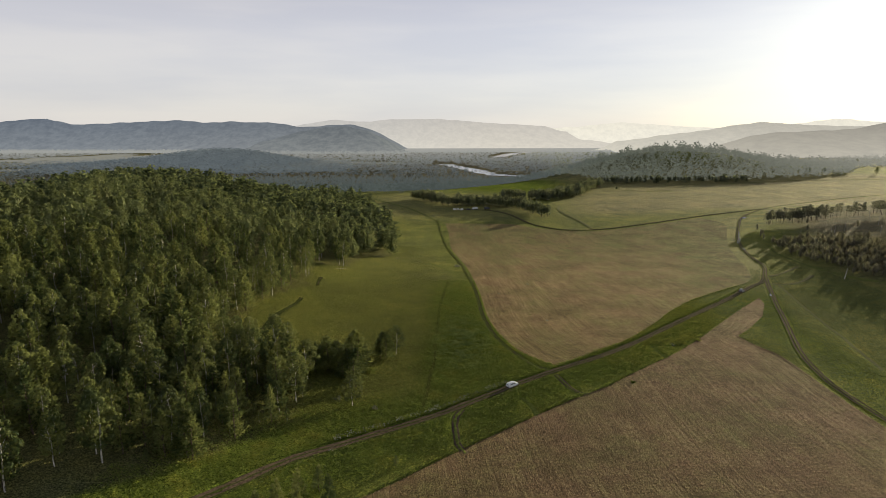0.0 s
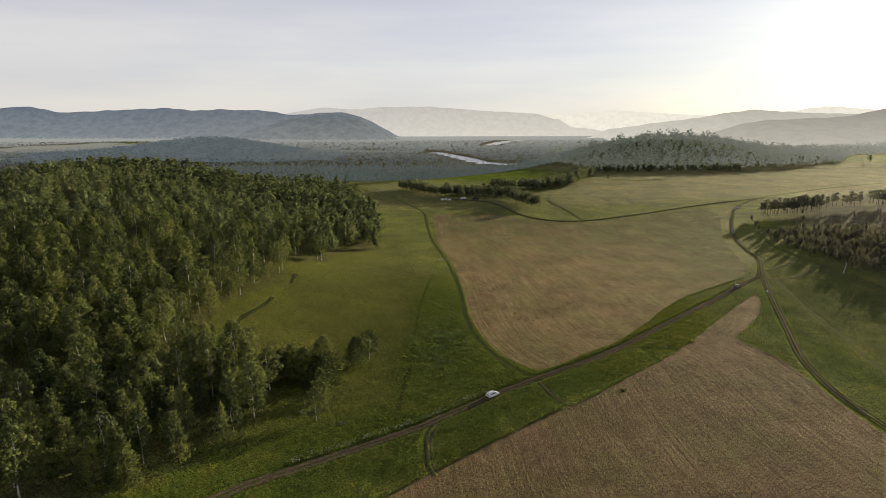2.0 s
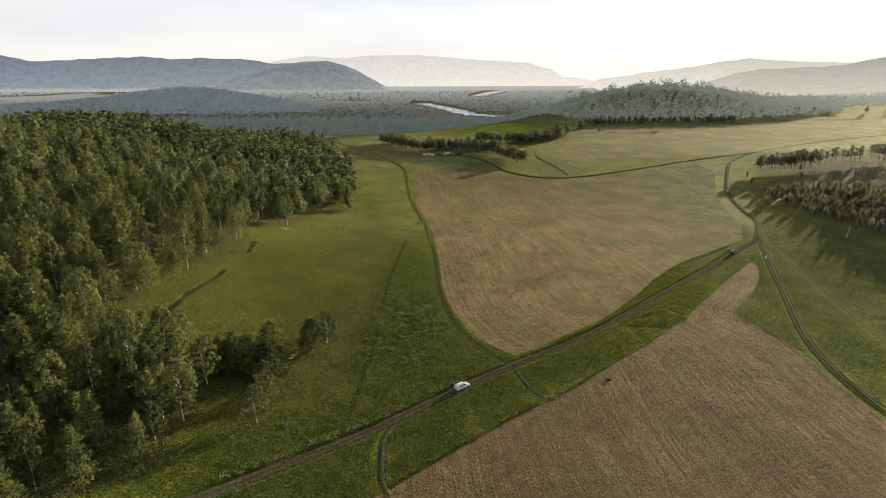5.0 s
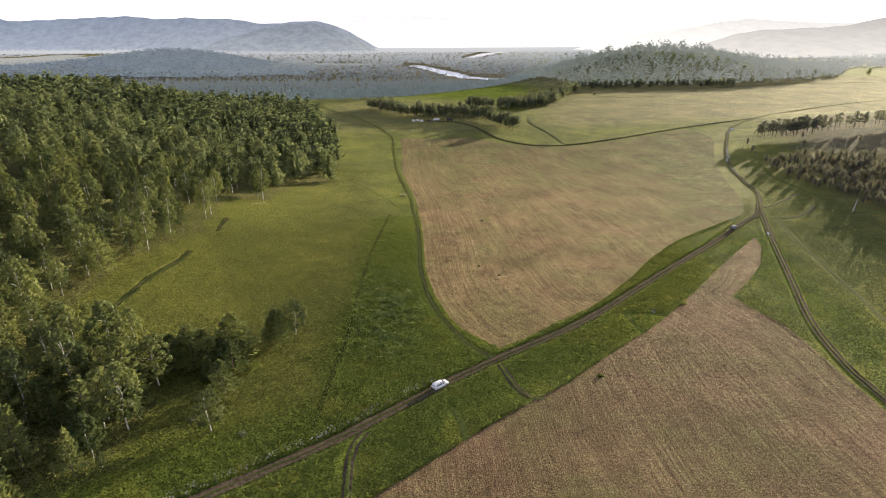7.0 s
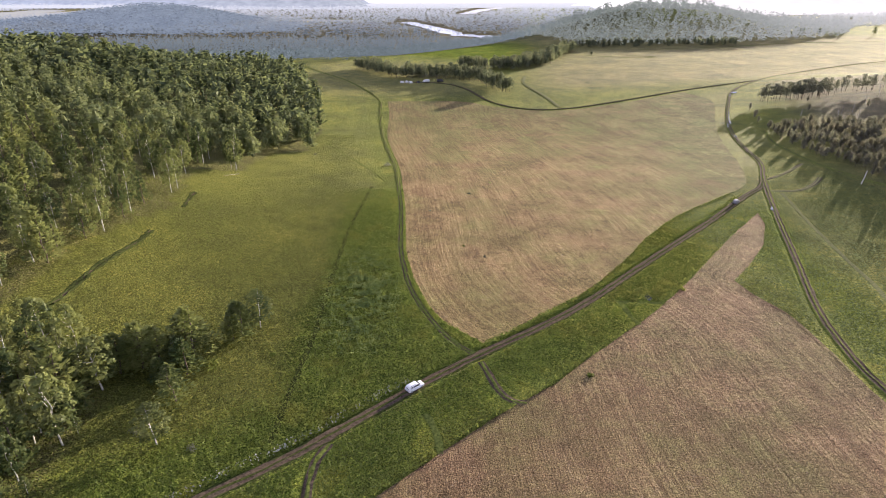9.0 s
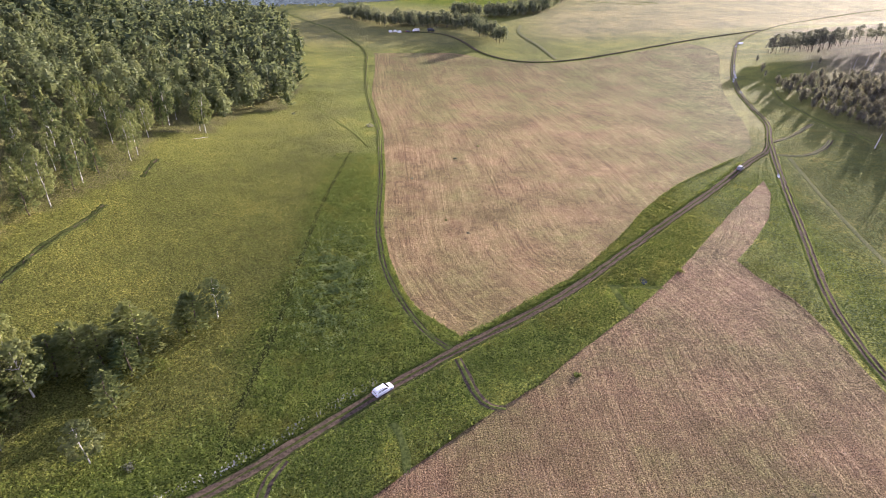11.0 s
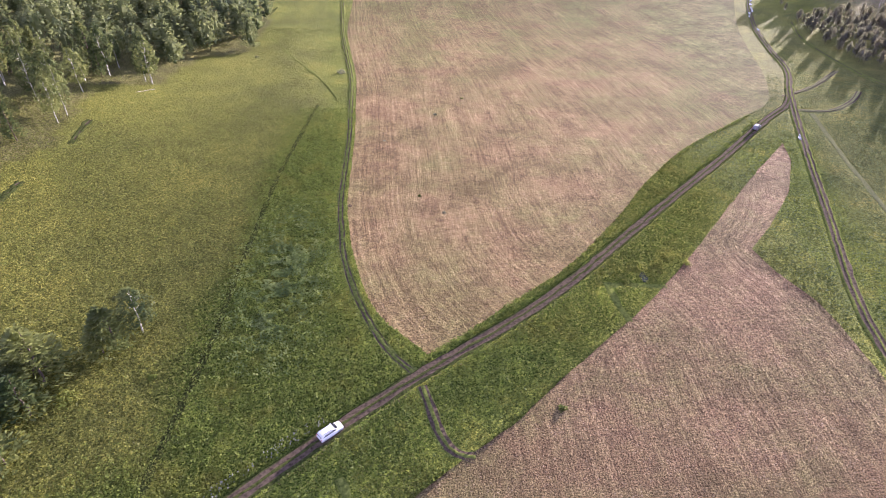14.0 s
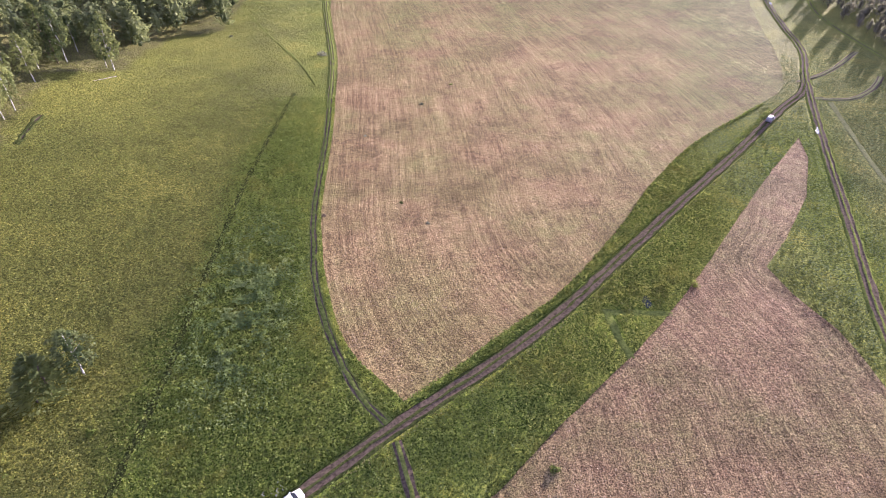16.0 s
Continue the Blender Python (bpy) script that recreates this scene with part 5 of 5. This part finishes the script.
def tent(x, y, turn, label):
    ob = empty("tent", pose(x, y, height(x, y), 0, 0, turn), label, "tent", "camp tents")
    bm = bmesh.new()
    for sx in (-1.6, 1.6):
        for q in range(7):
            an = math.pi * q / 6
            bm.verts.new((sx * (1 - 0.12 * math.sin(an)), 1.4 * math.cos(an), 1.7 * math.sin(an) ** 0.8))
    bm.verts.ensure_lookup_table()
    for q in range(6):
        bm.faces.new([bm.verts[i] for i in (q, q + 1, q + 8, q + 7)])
    bm.faces.new([bm.verts[i] for i in range(6, -1, -1)])
    bm.faces.new([bm.verts[i] for i in range(7, 14)])
    part("canopy", bm, CANVAS, ob)
    part("door_flap", panel([(1.62, -0.5, 0.02), (1.62, 0.5, 0.02), (1.5, 0.3, 1.3), (1.5, -0.3, 1.3)], 0.03), DARKPAINT, ob, "dark tent opening")
    return ob


def truck(x, y, turn, cab_mat, box_mat, label):
    ob = empty("truck", pose(x, y, height(x, y), 0, 0, turn), label, "truck", "camp vehicles")
    part("cab", loft([(1.4, 1.05, 0.6, 2.5, 0.15), (2.2, 1.05, 0.6, 2.4, 0.15), (2.6, 1.0, 0.6, 1.7, 0.15), (3.1, 0.95, 0.6, 1.5, 0.15)]), cab_mat, ob)
    part("load_box", box(-3.2, 1.25, -1.15, 1.15, 0.95, 2.9, 0.06), box_mat, ob)
    part("chassis", box(-3.2, 2.9, -0.5, 0.5, 0.55, 0.9, 0.03), PLASTIC, ob)
    part("windscreen", panel([(2.24, -0.85, 2.3), (2.24, 0.85, 2.3), (2.62, 0.85, 1.72), (2.62, -0.85, 1.72)], -0.03), GLASS, ob)
    for wx in (-2.2, 2.3):
        for side in (-1, 1):
            part("wheel", rod(0.5, 0.3, (wx, side * 0.95, 0.5)), RUBBER, ob)
    return ob


truck(50, 652, 10, DARKPAINT, DARKPAINT, "dark truck parked at the camp by the birches")
truck(36, 650, 170, PAINT, CANVAS, "white box truck parked at the camp")
car("car", (29, 649, height(29, 649)), 20, DARKPAINT, "dark car parked at the camp by the birches")
for x, y, tn in ((21, 648, 30), (17, 651, 80), (13, 649, 10)):
    tent(x, y, tn, "pale canvas tent at the camp by the birches")


# ---- grass, herbs and straw ----
def hummocks(x, y):
    """How far plants stand up in clumps, from 0 to 1."""
    return 0.6 * lattice(x / 1.5, y / 1.5, 7) ** 1.5 + 0.4 * lattice(x / 0.6 + 9, y / 0.6, 8)


def sward(name, n, area, size, mat, keep, label, upright, up, mound=0.0):
    """Countless tufts over an area, as one mesh, standing higher in clumps."""
    r = np.random.default_rng(n)
    x, y = r.uniform(area[0], area[1], n), r.uniform(area[2], area[3], n)
    k = keep(x, y) > r.uniform(0, 1, n)
    x, y = x[k], y[k]
    way = np.tile([0.0, 0.0, 1.2 - 1.2 * upright], (len(x), 1))
    z = terrain(x, y) + up * r.uniform(0.2, 1.0, len(x))
    if mound:
        b = hummocks(x, y)
        z = z + mound * b * r.uniform(0.55, 1.0, len(x))
        way[:, 0] = -mound * (hummocks(x + 0.15, y) - b) / 0.15
        way[:, 1] = -mound * (hummocks(x, y + 0.15) - b) / 0.15
    v, f = leaf_quads(r, np.stack([x, y, z], 1), size, way, 0.45 if mound else 0.6, upright)
    return tagged(new(name, quick_mesh(name, v, f, mat)), label, "grass", kind="stuff")


def open_ground(x, y):
    """1 where meadow plants stand: off the fields, roads and deep woods."""
    ok = ~inside(x, y, FIELD) & ~inside(x, y, SOUTH_FIELD) & (away(x, y, ROAD[::2]) > 1.9) & (away(x, y, EAST_ROAD[:150:3]) > 2.2) & (away(x, y, PATHWAY[:160:2]) > 0.95)
    for line in RUT_LINES:
        d = away(x, y, line)
        ok &= d > 1.15
    return ok.astype(float)


def clumpy(x, y, scale):
    k = scale / 2.2
    f = 0.55 * lattice(x * k, y * k, 1) + 0.3 * lattice(x * k * 2.3, y * k * 2.3, 2) + 0.15 * lattice(x * k * 5.1, y * k * 5.1, 3)
    return np.clip((f - 0.5) * 2.2 + 0.5, 0, 1)


def verge_share(x, y):
    v = np.maximum(1 - sstep(7, 26, away(x, y, ROAD[::4])), 0.9 * (1 - sstep(5, 24, away(x + 6, y, PATHWAY[:140:4]))))
    v = np.maximum(v, 0.9 * sstep(-8, 0, x) * (x < 24) * (1 - sstep(280, 340, y)))
    v = np.maximum(v, 0.85 * sstep(118, 135, x) * np.maximum(sstep(-2, 5, x - np.interp(y, EAST_ROAD[:, 1], EAST_ROAD[:, 0])), 1 - sstep(285, 320, y)))
    return np.clip(v, 0, 1)


sward("meadow_grass", 480000, (-90, 40, 140, 450), 0.34, GRASS, lambda x, y: open_ground(x, y) * (1 - 0.75 * verge_share(x, y)) * (1 - 0.75 * sstep(240, 400, y)),
      "olive seeding grass of the unmown meadow", 0.2, 0.2, 0.6)
def herbs(x, y):
    return open_ground(x, y) * (0.03 + 0.87 * verge_share(x, y)) * (0.45 + 0.55 * clumpy(x, y, 0.45)) * (1 - 0.8 * sstep(260, 420, y))


def south_of_road(x, y):
    return y < np.interp(x, ROAD[:, 0], ROAD[:, 1])


sward("verge_herbs", 900000, (-75, 84, 95, 330), 0.35, HERB, lambda x, y: herbs(x, y) * (1 - sstep(52, 84, x)) * ~south_of_road(x, y), "lush green herbs and weeds on the verges", 0.2, 0.3, 1.1)
sward("verge_herbs_deep", 470000, (-75, 84, 90, 240), 0.35, DEEPHERB, lambda x, y: herbs(x, y) * (1 - sstep(52, 84, x)) * south_of_road(x, y), "deep green weeds between the road and the mown field", 0.2, 0.3, 1.1)
sward("verge_herbs_lime", 560000, (52, 140, 110, 330), 0.36, LIMEHERB, lambda x, y: herbs(x, y) * sstep(52, 84, x) * (1 - sstep(112, 140, x)), "yellow-green weeds on the sunny verge of the road", 0.2, 0.3, 1.1)
sward("damp_herbs", 290000, (112, 225, 100, 420), 0.38, SHADEHERB, lambda x, y: herbs(x, y) * sstep(112, 140, x), "green herbs on the meadow below the hill, cool shade tint in their colour", 0.2, 0.3, 0.45)
sward("dry_stems", 26000, (-30, 30, 120, 200), 0.45, UMBEL, lambda x, y: open_ground(x, y) * (np.abs(away(x, y, ROAD) - 2.9) < 1.2) * (x < 22) * (y > 0.85 * x + 163) * (0.3 + 0.7 * clumpy(x, y, 0.8)),
      "pale dry flower stems along the road", 0.6, 0.6, 0.9)
sward("straw", 150000, (-30, 200, 110, 420), 0.34, STRAW, lambda x, y: (inside(x, y, FIELD) | inside(x, y, SOUTH_FIELD)) * (1 - 0.9 * sstep(200, 400, y)),
      "loose straw lying over the mown fields", 0.0, 0.12)
sward("flattened_grass", 130000, (-6, 20, 195, 262), 0.4, PALEGRASS, lambda x, y: open_ground(x, y) * np.clip(hump(x, y, 8, 226, 5, 15, 0.6), 0, 0.6) * (clumpy(x, y, 0.9) > 0.4),
      "pale flattened grass beside the wheel track", 0.0, 0.3, 1.2)
sward("road_fringe", 260000, (-45, 165, 120, 330), 0.36, FRINGE, lambda x, y: open_ground(x, y) * (np.abs(away(x, y, ROAD[::2]) - 2.35) < 0.5) * (y < np.interp(x, ROAD[:, 0], ROAD[:, 1])) * (0.3 + 0.7 * clumpy(x, y, 0.4)),
      "pale yellow grass fringing the dirt road", 0.3, 0.5)
EDGES = [SOUTH_FIELD[:60], FIELD]
sward("tall_grass", 420000, (-45, 165, 120, 330), 0.55, HERB, lambda x, y: open_ground(x, y) * np.maximum(np.minimum(away(x, y, EDGES[0]), away(x, y, EDGES[1])) < 1.1, (np.abs(away(x, y, ROAD) - 2.6) < 0.7) * (y > np.interp(x, ROAD[:, 0], ROAD[:, 1])) * (x > -30) * 0.8)
      * (0.25 + 0.75 * clumpy(x, y, 0.5)), "tall uncut grass left standing along field edges and road", 0.55, 0.75)
